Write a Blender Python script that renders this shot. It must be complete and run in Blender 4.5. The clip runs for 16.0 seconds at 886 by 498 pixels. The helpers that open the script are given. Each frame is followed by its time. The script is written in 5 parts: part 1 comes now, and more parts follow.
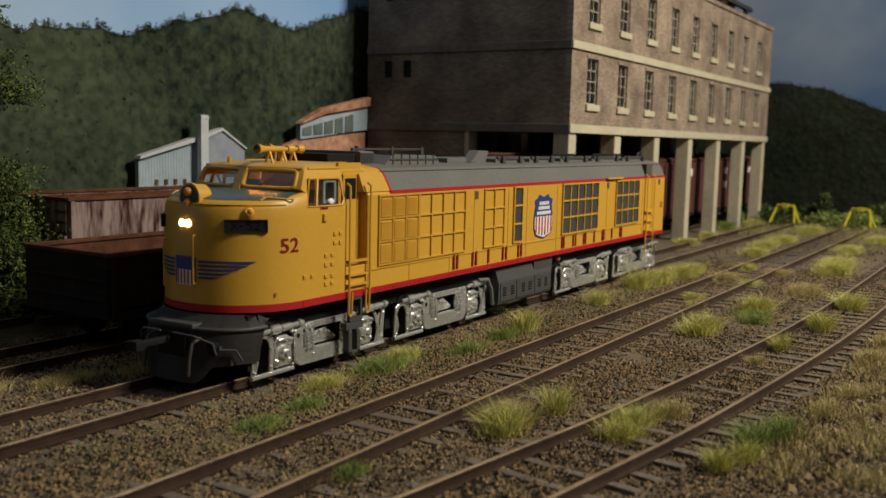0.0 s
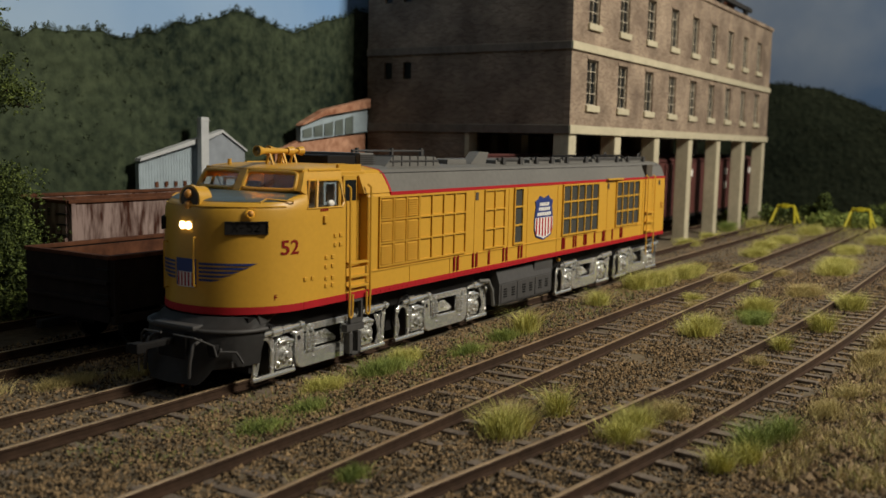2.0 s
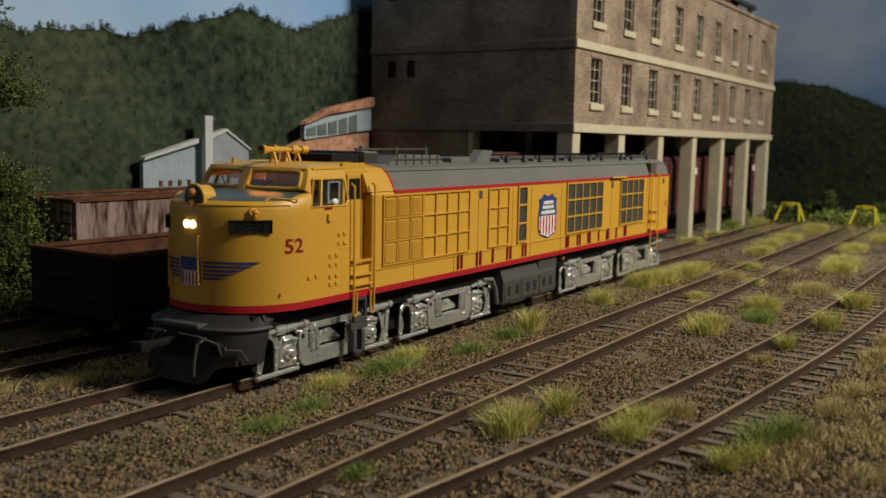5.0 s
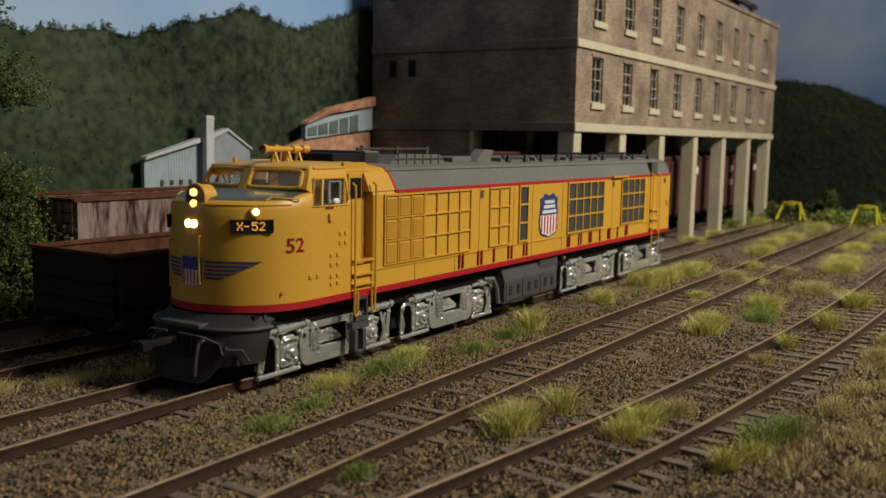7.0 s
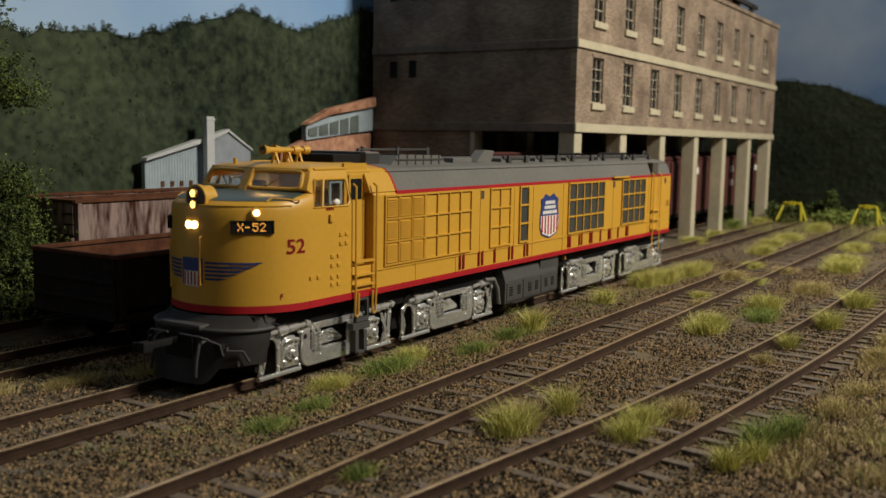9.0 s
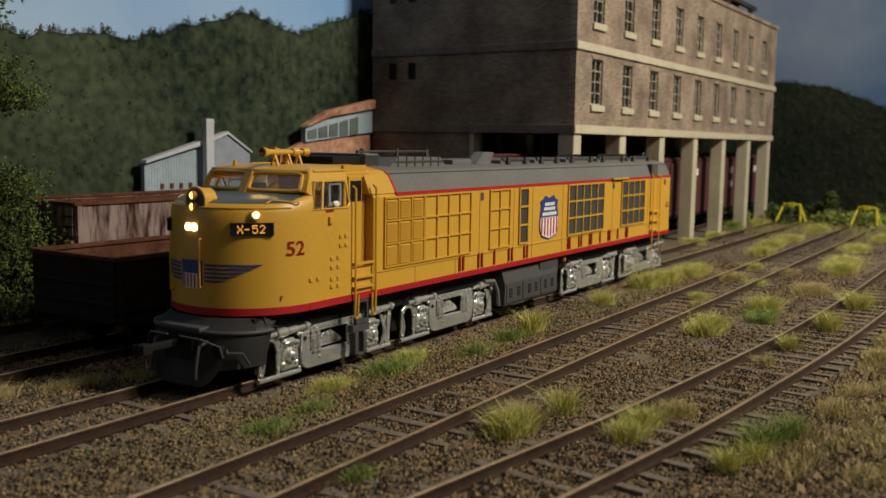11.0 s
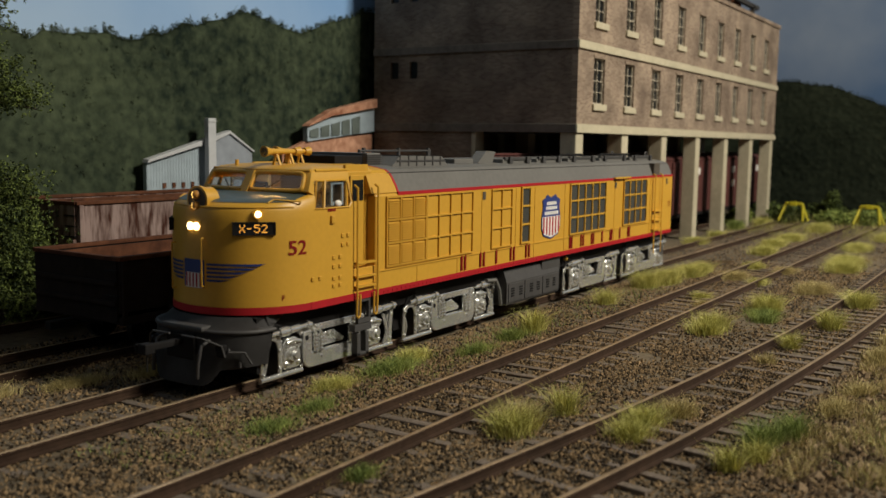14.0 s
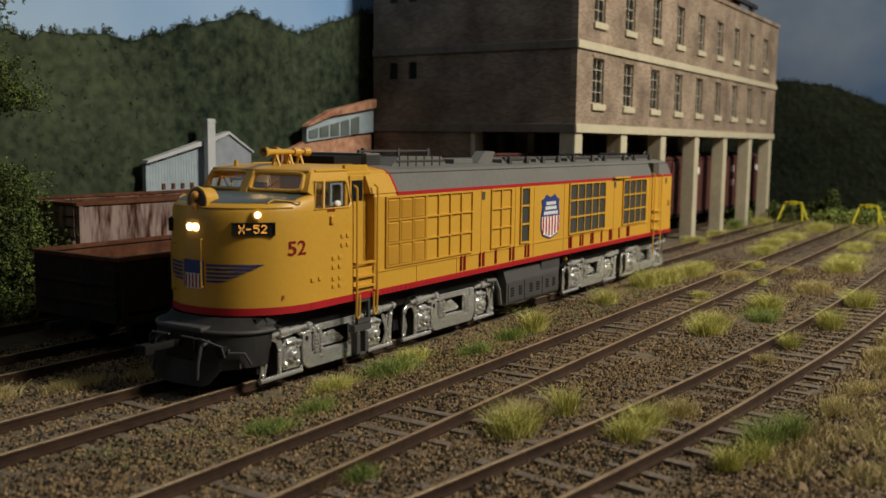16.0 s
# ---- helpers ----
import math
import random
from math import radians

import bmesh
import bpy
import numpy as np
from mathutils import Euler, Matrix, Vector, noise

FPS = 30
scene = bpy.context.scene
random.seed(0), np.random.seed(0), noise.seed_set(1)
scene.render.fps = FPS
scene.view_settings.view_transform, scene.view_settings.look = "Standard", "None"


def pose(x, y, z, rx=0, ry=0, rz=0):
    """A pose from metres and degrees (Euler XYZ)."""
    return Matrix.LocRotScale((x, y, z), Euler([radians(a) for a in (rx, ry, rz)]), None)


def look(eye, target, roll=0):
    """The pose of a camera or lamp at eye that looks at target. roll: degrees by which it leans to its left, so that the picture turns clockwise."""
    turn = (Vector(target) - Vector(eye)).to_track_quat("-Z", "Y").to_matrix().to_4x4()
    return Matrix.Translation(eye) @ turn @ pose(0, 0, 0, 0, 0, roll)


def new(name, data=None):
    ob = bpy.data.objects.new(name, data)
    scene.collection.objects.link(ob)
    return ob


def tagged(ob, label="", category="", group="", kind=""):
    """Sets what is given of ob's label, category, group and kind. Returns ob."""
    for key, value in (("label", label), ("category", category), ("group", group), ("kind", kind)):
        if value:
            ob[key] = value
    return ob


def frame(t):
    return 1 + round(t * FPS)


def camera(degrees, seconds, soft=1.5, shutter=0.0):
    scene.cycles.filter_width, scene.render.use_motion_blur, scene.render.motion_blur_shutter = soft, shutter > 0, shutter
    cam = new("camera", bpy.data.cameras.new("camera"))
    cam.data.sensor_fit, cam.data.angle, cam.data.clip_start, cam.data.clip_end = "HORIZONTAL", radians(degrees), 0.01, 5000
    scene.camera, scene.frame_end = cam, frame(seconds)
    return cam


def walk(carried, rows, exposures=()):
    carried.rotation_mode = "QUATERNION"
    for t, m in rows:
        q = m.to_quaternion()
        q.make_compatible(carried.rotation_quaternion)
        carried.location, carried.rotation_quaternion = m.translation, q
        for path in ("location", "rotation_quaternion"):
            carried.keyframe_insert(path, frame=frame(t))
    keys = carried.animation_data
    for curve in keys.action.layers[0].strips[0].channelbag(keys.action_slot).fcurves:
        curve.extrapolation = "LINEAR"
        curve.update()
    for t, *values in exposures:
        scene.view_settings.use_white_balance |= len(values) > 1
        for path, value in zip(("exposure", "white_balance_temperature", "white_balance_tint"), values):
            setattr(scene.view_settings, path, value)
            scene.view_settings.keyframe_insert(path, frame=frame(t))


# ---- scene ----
# A model railway at its true size (1:87). Lengths below are in millimetres, turned into metres by MM.
# x runs along the main track from the engine's nose to its tail, z = 0 is the top of the rails.
MM = 0.001
GROUND = -2.65

# ---- camera ----
EYE = (-0.14439, -0.15954, 0.05541)
cam = camera(50.53, 16.0, soft=1.5)
cam.data.dof.use_dof = True
cam.data.dof.focus_distance = 0.26
cam.data.dof.aperture_fstop = 34.0
PATH = [
    (0.0, pose(*EYE, 83.404, -1.349, -57.711)),
    (0.5, pose(*EYE, 83.412, -1.308, -57.715)),
    (1.0, pose(*EYE, 83.448, -1.207, -57.731)),
    (1.5, pose(*EYE, 83.488, -1.185, -57.723)),
    (2.0, pose(*EYE, 83.486, -1.171, -57.705)),
    (2.5, pose(*EYE, 83.451, -1.177, -57.659)),
    (3.0, pose(*EYE, 83.447, -1.204, -57.675)),
    (3.5, pose(*EYE, 83.491, -1.176, -57.730)),
    (4.0, pose(*EYE, 83.477, -1.144, -57.623)),
    (6.5, pose(*EYE, 83.343, -1.063, -57.413)),
    (7.0, pose(*EYE, 83.352, -1.054, -57.404)),
    (7.5, pose(*EYE, 83.402, -0.941, -57.379)),
    (8.0, pose(*EYE, 83.440, -0.923, -57.375)),
    (8.5, pose(*EYE, 83.439, -0.938, -57.383)),
    (9.0, pose(*EYE, 83.393, -0.972, -57.375)),
    (11.5, pose(*EYE, 83.512, -0.845, -57.406)),
    (12.0, pose(*EYE, 83.459, -0.862, -57.380)),
    (12.5, pose(*EYE, 83.454, -0.862, -57.380)),
    (13.0, pose(*EYE, 83.471, -0.798, -57.378)),
    (13.5, pose(*EYE, 83.482, -0.786, -57.328)),
    (14.0, pose(*EYE, 83.456, -0.847, -57.292)),
    (14.5, pose(*EYE, 83.407, -0.858, -57.274)),
    (15.0, pose(*EYE, 83.398, -0.875, -57.303)),
    (15.5, pose(*EYE, 83.420, -0.804, -57.331)),
    (16.0, pose(*EYE, 83.463, -0.711, -57.336)),
]
walk(cam, PATH, exposures=[(0.0, 0.0, 6500, 10), (16.0, 0.0, 6500, 10)])

# ---- light: a dim room, an unseen warm key lamp over the yard and a weaker added fill beside it ----
world = bpy.data.worlds.new("room_air")
scene.world = world
world.use_nodes = True
world.node_tree.nodes["Background"].inputs[0].default_value = (1.0, 0.9, 0.8, 1)
world.node_tree.nodes["Background"].inputs[1].default_value = 0.06


def area_lamp(name, eye, target, size, power, color, spread=180):
    data = bpy.data.lights.new(name, "AREA")
    data.shape, data.size, data.energy, data.color = "SQUARE", size, power, color
    data.spread = radians(spread)
    ob = new(name, data)
    ob.matrix_world = look(eye, target)
    return tagged(ob, "warm ceiling lamp over the layout", "lamp")


# Key lamp, unseen, placed to suit the direction and falloff of the light.
area_lamp("ceiling_lamp", (0.28, -0.64, 0.58), (0.30, -0.04, 0.0), 0.16, 4.7, (1.0, 0.935, 0.79), 130)
# Fill lamp added at the left to lift west-facing sides; no known source.
area_lamp("ceiling_lamp", (-0.75, -0.85, 0.95), (0.15, 0.15, 0.05), 0.40, 0.9, (1.0, 0.95, 0.86))


# ---- materials ----
def shader(name):
    m = bpy.data.materials.new(name)
    m.use_nodes = True
    return m, m.node_tree, m.node_tree.nodes["Principled BSDF"]


def mat(name, color, rough=0.6, metal=0.0, var=0.25, scale=300.0, bump=0.15, tint=None, stain=60.0, spec=0.5, coat=0.0, rand=0.0, stretch=None, span=(0.32, 0.68)):
    """Paint, metal, earth: base colour with fine grain, broad stains and relief."""
    m, tree, bsdf = shader(name)
    n, l = tree.nodes, tree.links
    co = n.new("ShaderNodeTexCoord")
    fine, broad = n.new("ShaderNodeTexNoise"), n.new("ShaderNodeTexNoise")
    fine.inputs["Scale"].default_value, fine.inputs["Detail"].default_value = scale, 5
    broad.inputs["Scale"].default_value, broad.inputs["Detail"].default_value = stain, 4
    where = co.outputs["Object"]
    if stretch:
        mp = n.new("ShaderNodeMapping")
        mp.inputs["Scale"].default_value = stretch
        l.new(where, mp.inputs["Vector"])
        where = mp.outputs[0]
    l.new(where, fine.inputs["Vector"])
    l.new(where, broad.inputs["Vector"])
    add = n.new("ShaderNodeMath")
    add.operation = "ADD"
    l.new(fine.outputs["Fac"], add.inputs[0])
    l.new(broad.outputs["Fac"], add.inputs[1])
    last = add.outputs[0]
    if rand:
        info, mul, plus = n.new("ShaderNodeNewGeometry"), n.new("ShaderNodeMath"), n.new("ShaderNodeMath")
        mul.operation, plus.operation = "MULTIPLY_ADD", "ADD"
        l.new(info.outputs["Random Per Island"], mul.inputs[0])
        mul.inputs[1].default_value, mul.inputs[2].default_value = rand, -rand / 2
        l.new(last, plus.inputs[0])
        l.new(mul.outputs[0], plus.inputs[1])
        last = plus.outputs[0]
    ramp = n.new("ShaderNodeValToRGB")
    dark = [c * (1 - var) for c in color]
    lite = list(tint) if tint else [min(1, c * (1 + var)) for c in color]
    ramp.color_ramp.elements[0].position, ramp.color_ramp.elements[1].position = span
    ramp.color_ramp.elements[0].color, ramp.color_ramp.elements[1].color = (*dark, 1), (*lite, 1)
    half = n.new("ShaderNodeMath")
    half.operation = "MULTIPLY"
    half.inputs[1].default_value = 0.5
    l.new(last, half.inputs[0])
    l.new(half.outputs[0], ramp.inputs[0])
    l.new(ramp.outputs[0], bsdf.inputs["Base Color"])
    bsdf.inputs["Roughness"].default_value = rough
    bsdf.inputs["Metallic"].default_value = metal
    bsdf.inputs["Specular IOR Level"].default_value = spec
    bsdf.inputs["Coat Weight"].default_value = coat
    if bump:
        b = n.new("ShaderNodeBump")
        b.inputs["Strength"].default_value, b.inputs["Distance"].default_value = bump, 0.0004
        l.new(fine.outputs["Fac"], b.inputs["Height"])
        l.new(b.outputs[0], bsdf.inputs["Normal"])
    return m


def glow(name, color, strength):
    m, tree, bsdf = shader(name)
    bsdf.inputs["Base Color"].default_value = (*color, 1)
    bsdf.inputs["Emission Color"].default_value = (*color, 1)
    bsdf.inputs["Emission Strength"].default_value = strength
    return m


def glass(name, color=(1, 1, 1), rough=0.06, gloss=0.13):
    """A thin pane: clear, with a share of mirror gloss."""
    m, tree, bsdf = shader(name)
    n, l = tree.nodes, tree.links
    clear, shine, mix = n.new("ShaderNodeBsdfTransparent"), n.new("ShaderNodeBsdfGlossy"), n.new("ShaderNodeMixShader")
    clear.inputs[0].default_value = (*color, 1)
    shine.inputs["Roughness"].default_value = rough
    mix.inputs[0].default_value = gloss
    l.new(clear.outputs[0], mix.inputs[1])
    l.new(shine.outputs[0], mix.inputs[2])
    l.new(mix.outputs[0], n["Material Output"].inputs["Surface"])
    return m


YELLOW = mat("engine_yellow", (0.575, 0.312, 0.034), 0.42, var=0.06, scale=900, bump=0.03, stain=25)
RED = mat("stripe_red", (0.38, 0.012, 0.018), 0.55, var=0.1, bump=0.02, spec=0.3)
LETTER = mat("letter_red", (0.20, 0.008, 0.008), 0.7, var=0.1, bump=0.02, spec=0.15)
GREY = mat("roof_grey", (0.135, 0.13, 0.12), 0.6, var=0.12, scale=700, bump=0.05, stain=40, spec=0.3)
DECK = mat("nose_deck_green_grey", (0.06, 0.075, 0.065), 0.45, var=0.15, bump=0.04)
DARKGREY = mat("pilot_grey", (0.060, 0.057, 0.056), 0.55, var=0.15, scale=600, bump=0.05, spec=0.35)
BLACK = mat("underframe_black", (0.012, 0.011, 0.011), 0.75, var=0.2, spec=0.15)
BACKING = mat("radiator_screen", (0.045, 0.046, 0.04), 0.55, var=0.25, scale=2500, bump=0.3)
SILVER = mat("truck_silver", (0.84, 0.84, 0.81), 0.21, metal=0.78, var=0.18, scale=700, bump=0.12)
# Steel set near black so the truck openings read as shaded.
STEEL = mat("wheel_steel", (0.022, 0.019, 0.017), 0.5, metal=0.4, var=0.25)
WHITE = mat("decal_white", (0.75, 0.73, 0.68), 0.5, var=0.05, bump=0)
BLUE = mat("decal_blue", (0.02, 0.04, 0.18), 0.5, var=0.1, bump=0)
CAB = mat("cab_interior", (0.075, 0.06, 0.045), 0.7, var=0.2)
# Bright amber base stands in for the bulbs' faint glow between flashes.
AMBER = mat("faint_amber_bulb", (0.55, 0.25, 0.05), 0.35, var=0.1, bump=0)
GLASS = glass("cab_glass", (0.88, 0.9, 0.9))
HEAD_GLOW = glow("headlight_glow", (1.0, 0.80, 0.42), 6)
MARS_GLOW = glow("signal_light_glow", (1.0, 0.58, 0.13), 3.2)
CLASS_GLOW = glow("class_lamp_glow", (1.0, 0.80, 0.45), 4)
BOARD_GLOW = glow("number_board_glow", (1.0, 0.42, 0.06), 0.95)
CAB_GLOW = glow("cab_lamp_glow", (1.0, 0.52, 0.14), 70)
RAIL_SIDE = mat("rusty_rail_web", (0.042, 0.024, 0.015), 0.9, var=0.35, scale=500, bump=0.4, spec=0.2)
RAIL_TOP = mat("worn_rail_head", (0.33, 0.235, 0.14), 0.42, metal=0.35, var=0.4, scale=250)
TIE = mat("sleeper_wood", (0.145, 0.115, 0.09), 0.9, var=0.5, scale=700, bump=0.6, rand=0.4, spec=0.2)
BALLAST = mat("ballast_stone", (0.085, 0.060, 0.037), 0.9, var=0.6, scale=260, bump=0.3, stain=30, tint=(0.33, 0.225, 0.12), rand=1.2, spec=0.2, span=(0.36, 0.66))
EARTH = mat("earth", (0.10, 0.074, 0.048), 0.95, var=0.5, scale=350, bump=1.0, stain=14, tint=(0.19, 0.145, 0.088))
GRASS = mat("grass_fresh", (0.42, 0.41, 0.075), 0.8, var=0.3, stain=120, bump=0, tint=(0.74, 0.69, 0.22), rand=0.8)
GREEN = mat("grass_green", (0.15, 0.22, 0.04), 0.8, var=0.35, stain=120, bump=0, tint=(0.36, 0.42, 0.10), rand=0.8)
STRAW = mat("grass_straw", (0.42, 0.34, 0.12), 0.85, var=0.4, stain=120, bump=0, tint=(0.64, 0.52, 0.22), rand=0.8)
LEAF = mat("tree_leaf", (0.035, 0.065, 0.012), 0.85, var=0.5, stain=80, bump=0, tint=(0.13, 0.17, 0.03), rand=1.0)
BARK = mat("bark", (0.035, 0.026, 0.018), 0.95, var=0.4, bump=0.6)
RUST = mat("rusty_steel", (0.075, 0.026, 0.014), 0.9, var=0.5, scale=300, bump=0.4, stain=60, tint=(0.15, 0.06, 0.03), spec=0.2)
DARKCAR = mat("black_gondola_steel", (0.020, 0.014, 0.012), 0.9, var=0.4, scale=300, bump=0.3, spec=0.15)
STREAK = mat("rust_streaked_white_paint", (0.085, 0.026, 0.013), 0.85, var=0.5, scale=620, bump=0.25, stain=150, tint=(0.28, 0.205, 0.185), stretch=(1, 1, 0.2), spec=0.2, span=(0.40, 0.57))
BOXRED = mat("boxcar_red", (0.085, 0.022, 0.018), 0.75, var=0.25, bump=0.15)
CONCRETE = mat("cream_concrete", (0.47, 0.42, 0.30), 0.85, var=0.15, scale=350, bump=0.15, stain=50, spec=0.2)
FRAME = mat("window_frame_cream", (0.44, 0.385, 0.30), 0.7, var=0.15)
PANE = mat("dark_pane", (0.010, 0.012, 0.013), 0.3, var=0.3, bump=0, spec=0.2)
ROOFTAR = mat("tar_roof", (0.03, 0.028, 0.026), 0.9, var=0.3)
TIN = mat("pale_blue_tin", (0.30, 0.36, 0.40), 0.6, var=0.14, scale=160, bump=0.1, stain=40)
TINROOF = mat("pale_tin_roof", (0.46, 0.47, 0.48), 0.55, var=0.12, scale=160)
BUMPER = mat("bumper_yellow", (0.48, 0.42, 0.015), 0.55, var=0.15)
WALLPAINT = mat("room_wall_paint", (0.20, 0.175, 0.145), 0.9, var=0.05, scale=20, stain=3)
TIN2 = mat("grey_blue_tin", (0.25, 0.275, 0.31), 0.6, var=0.18, scale=160, bump=0.1, stain=40)
RUSTROOF = mat("rusty_tin_roof", (0.34, 0.115, 0.05), 0.8, var=0.4, scale=200, bump=0.2, stain=50, tint=(0.55, 0.30, 0.19))
DUSTY = mat("dusty_glass", (0.10, 0.12, 0.11), 0.5, var=0.35, scale=160, stain=60, bump=0)
CLOD = mat("soil_clod", (0.15, 0.10, 0.06), 0.95, var=0.6, scale=300, bump=0.4, stain=40, tint=(0.32, 0.23, 0.14), rand=0.9, spec=0.15)


def brick_mat(name, swap, tone=1.0):
    """Weathered brick, courses along z; swap: the wall runs along y; last argument: colour factor, low for a shaded
    wall.
    """
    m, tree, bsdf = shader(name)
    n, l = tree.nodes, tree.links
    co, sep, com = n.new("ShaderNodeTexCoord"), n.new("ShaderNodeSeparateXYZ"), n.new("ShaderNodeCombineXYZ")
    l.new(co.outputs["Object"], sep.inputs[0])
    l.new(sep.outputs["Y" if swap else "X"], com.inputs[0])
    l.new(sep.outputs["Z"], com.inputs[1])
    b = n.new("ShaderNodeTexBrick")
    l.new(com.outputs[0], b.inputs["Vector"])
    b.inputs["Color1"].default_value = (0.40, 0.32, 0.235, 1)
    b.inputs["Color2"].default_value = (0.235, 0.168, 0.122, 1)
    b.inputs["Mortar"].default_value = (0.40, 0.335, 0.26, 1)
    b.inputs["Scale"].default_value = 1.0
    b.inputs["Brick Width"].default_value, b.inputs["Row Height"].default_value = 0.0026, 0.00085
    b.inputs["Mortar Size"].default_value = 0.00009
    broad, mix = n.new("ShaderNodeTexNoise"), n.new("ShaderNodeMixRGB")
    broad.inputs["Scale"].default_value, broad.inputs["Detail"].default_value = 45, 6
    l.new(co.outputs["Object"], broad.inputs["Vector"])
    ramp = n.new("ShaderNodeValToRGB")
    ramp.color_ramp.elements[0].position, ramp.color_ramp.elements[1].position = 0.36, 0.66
    ramp.color_ramp.elements[0].color, ramp.color_ramp.elements[1].color = (0.55 * tone, 0.50 * tone, 0.48 * tone, 1), (1.12 * tone, 1.07 * tone, 1.03 * tone, 1)
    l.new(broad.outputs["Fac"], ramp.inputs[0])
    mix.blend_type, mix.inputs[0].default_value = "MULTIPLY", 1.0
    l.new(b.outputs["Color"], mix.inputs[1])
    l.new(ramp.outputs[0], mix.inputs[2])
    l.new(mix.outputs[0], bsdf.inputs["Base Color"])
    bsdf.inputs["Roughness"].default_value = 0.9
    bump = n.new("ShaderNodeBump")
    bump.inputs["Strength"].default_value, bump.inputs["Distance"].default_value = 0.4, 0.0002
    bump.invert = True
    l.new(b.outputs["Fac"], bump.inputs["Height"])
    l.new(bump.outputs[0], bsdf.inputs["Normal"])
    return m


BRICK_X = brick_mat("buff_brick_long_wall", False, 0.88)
# Darker copies of brick and band put the end wall's shade into colour.
BRICK_Y = brick_mat("shaded_brick_end_wall", True, 0.66)
SHADEBAND = mat("sooty_stone_band", (0.15, 0.125, 0.10), 0.9, var=0.35, scale=350, bump=0.2, stain=45, spec=0.2)


def sky_mat():
    """Painted sky of the layout's backdrop: blue, paler low down, with soft cloud."""
    m, tree, bsdf = shader("backdrop_sky")
    n, l = tree.nodes, tree.links
    co, noise_t, ramp = n.new("ShaderNodeTexCoord"), n.new("ShaderNodeTexNoise"), n.new("ShaderNodeValToRGB")
    noise_t.inputs["Scale"].default_value, noise_t.inputs["Detail"].default_value = 6, 5
    l.new(co.outputs["Object"], noise_t.inputs["Vector"])
    e = ramp.color_ramp.elements
    e[0].position, e[0].color = 0.35, (0.17, 0.32, 0.58, 1)
    e[1].position, e[1].color = 0.75, (0.38, 0.51, 0.68, 1)
    l.new(noise_t.outputs["Fac"], ramp.inputs[0])
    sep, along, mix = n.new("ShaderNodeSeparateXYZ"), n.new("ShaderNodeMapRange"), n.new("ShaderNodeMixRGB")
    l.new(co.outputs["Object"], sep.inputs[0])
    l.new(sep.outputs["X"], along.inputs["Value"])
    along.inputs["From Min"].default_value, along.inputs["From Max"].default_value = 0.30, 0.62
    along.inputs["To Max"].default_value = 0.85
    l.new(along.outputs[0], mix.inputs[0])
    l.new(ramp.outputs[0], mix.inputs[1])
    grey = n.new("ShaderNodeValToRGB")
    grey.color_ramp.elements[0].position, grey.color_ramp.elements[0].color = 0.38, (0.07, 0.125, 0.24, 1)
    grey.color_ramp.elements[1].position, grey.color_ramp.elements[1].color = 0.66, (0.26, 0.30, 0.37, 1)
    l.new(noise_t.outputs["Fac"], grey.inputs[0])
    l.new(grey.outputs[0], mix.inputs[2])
    l.new(mix.outputs[0], bsdf.inputs["Base Color"])
    bsdf.inputs["Roughness"].default_value = 0.8
    return m


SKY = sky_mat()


# ---- helpers for meshes ----
def thing(name, x, y, z, label, category, group="", kind="", rz=0):
    ob = new(name)
    ob.empty_display_size = 0.005
    ob.matrix_world = pose(x * MM, y * MM, z * MM, 0, 0, rz)
    return tagged(ob, label, category, group, kind)


def mesh_of(name, bm, material, smooth=0):
    bmesh.ops.scale(bm, vec=(MM, MM, MM), verts=bm.verts)
    bmesh.ops.recalc_face_normals(bm, faces=bm.faces)
    me = bpy.data.meshes.new(name)
    bm.to_mesh(me)
    bm.free()
    me.materials.append(material)
    if smooth:
        me.shade_smooth()
        me.set_sharp_from_angle(angle=radians(smooth))
    return me


def part(name, bm, material, parent=None, label="", smooth=0):
    """ONE mesh object under a thing or part; the mesh is in the parent's millimetres."""
    ob = new(name, mesh_of(name, bm, material, smooth))
    ob.parent = parent
    return tagged(ob, label)


def share(name, me, parent, x, y, z, rz=0):
    """One more piece on a shared mesh."""
    ob = new(name, me)
    ob.parent = parent
    ob.matrix_basis = pose(x * MM, y * MM, z * MM, 0, 0, rz)
    return ob


def box(bm, x0, x1, y0, y1, z0, z1, bev=0.0):
    c = bmesh.ops.create_cube(bm, size=1.0)
    v = c["verts"]
    for p in v:
        p.co = Vector(((x0 + x1) / 2 + p.co.x * (x1 - x0), (y0 + y1) / 2 + p.co.y * (y1 - y0), (z0 + z1) / 2 + p.co.z * (z1 - z0)))
    if bev:
        edges = list({e for p in v for e in p.link_edges})
        bmesh.ops.bevel(bm, geom=edges, offset=bev, segments=2, profile=0.6, affect="EDGES")
    return bm


def boxes(*rows, bev=0.0):
    bm = bmesh.new()
    for r in rows:
        box(bm, *r, bev=bev)
    return bm


def cyl(bm, p, q, r, n=12, r2=None):
    p, q = Vector(p), Vector(q)
    d = q - p
    m = Matrix.Translation((p + q) / 2) @ d.to_track_quat("Z", "Y").to_matrix().to_4x4()
    bmesh.ops.create_cone(bm, cap_ends=True, segments=n, radius1=r, radius2=r if r2 is None else r2, depth=d.length, matrix=m)
    return bm


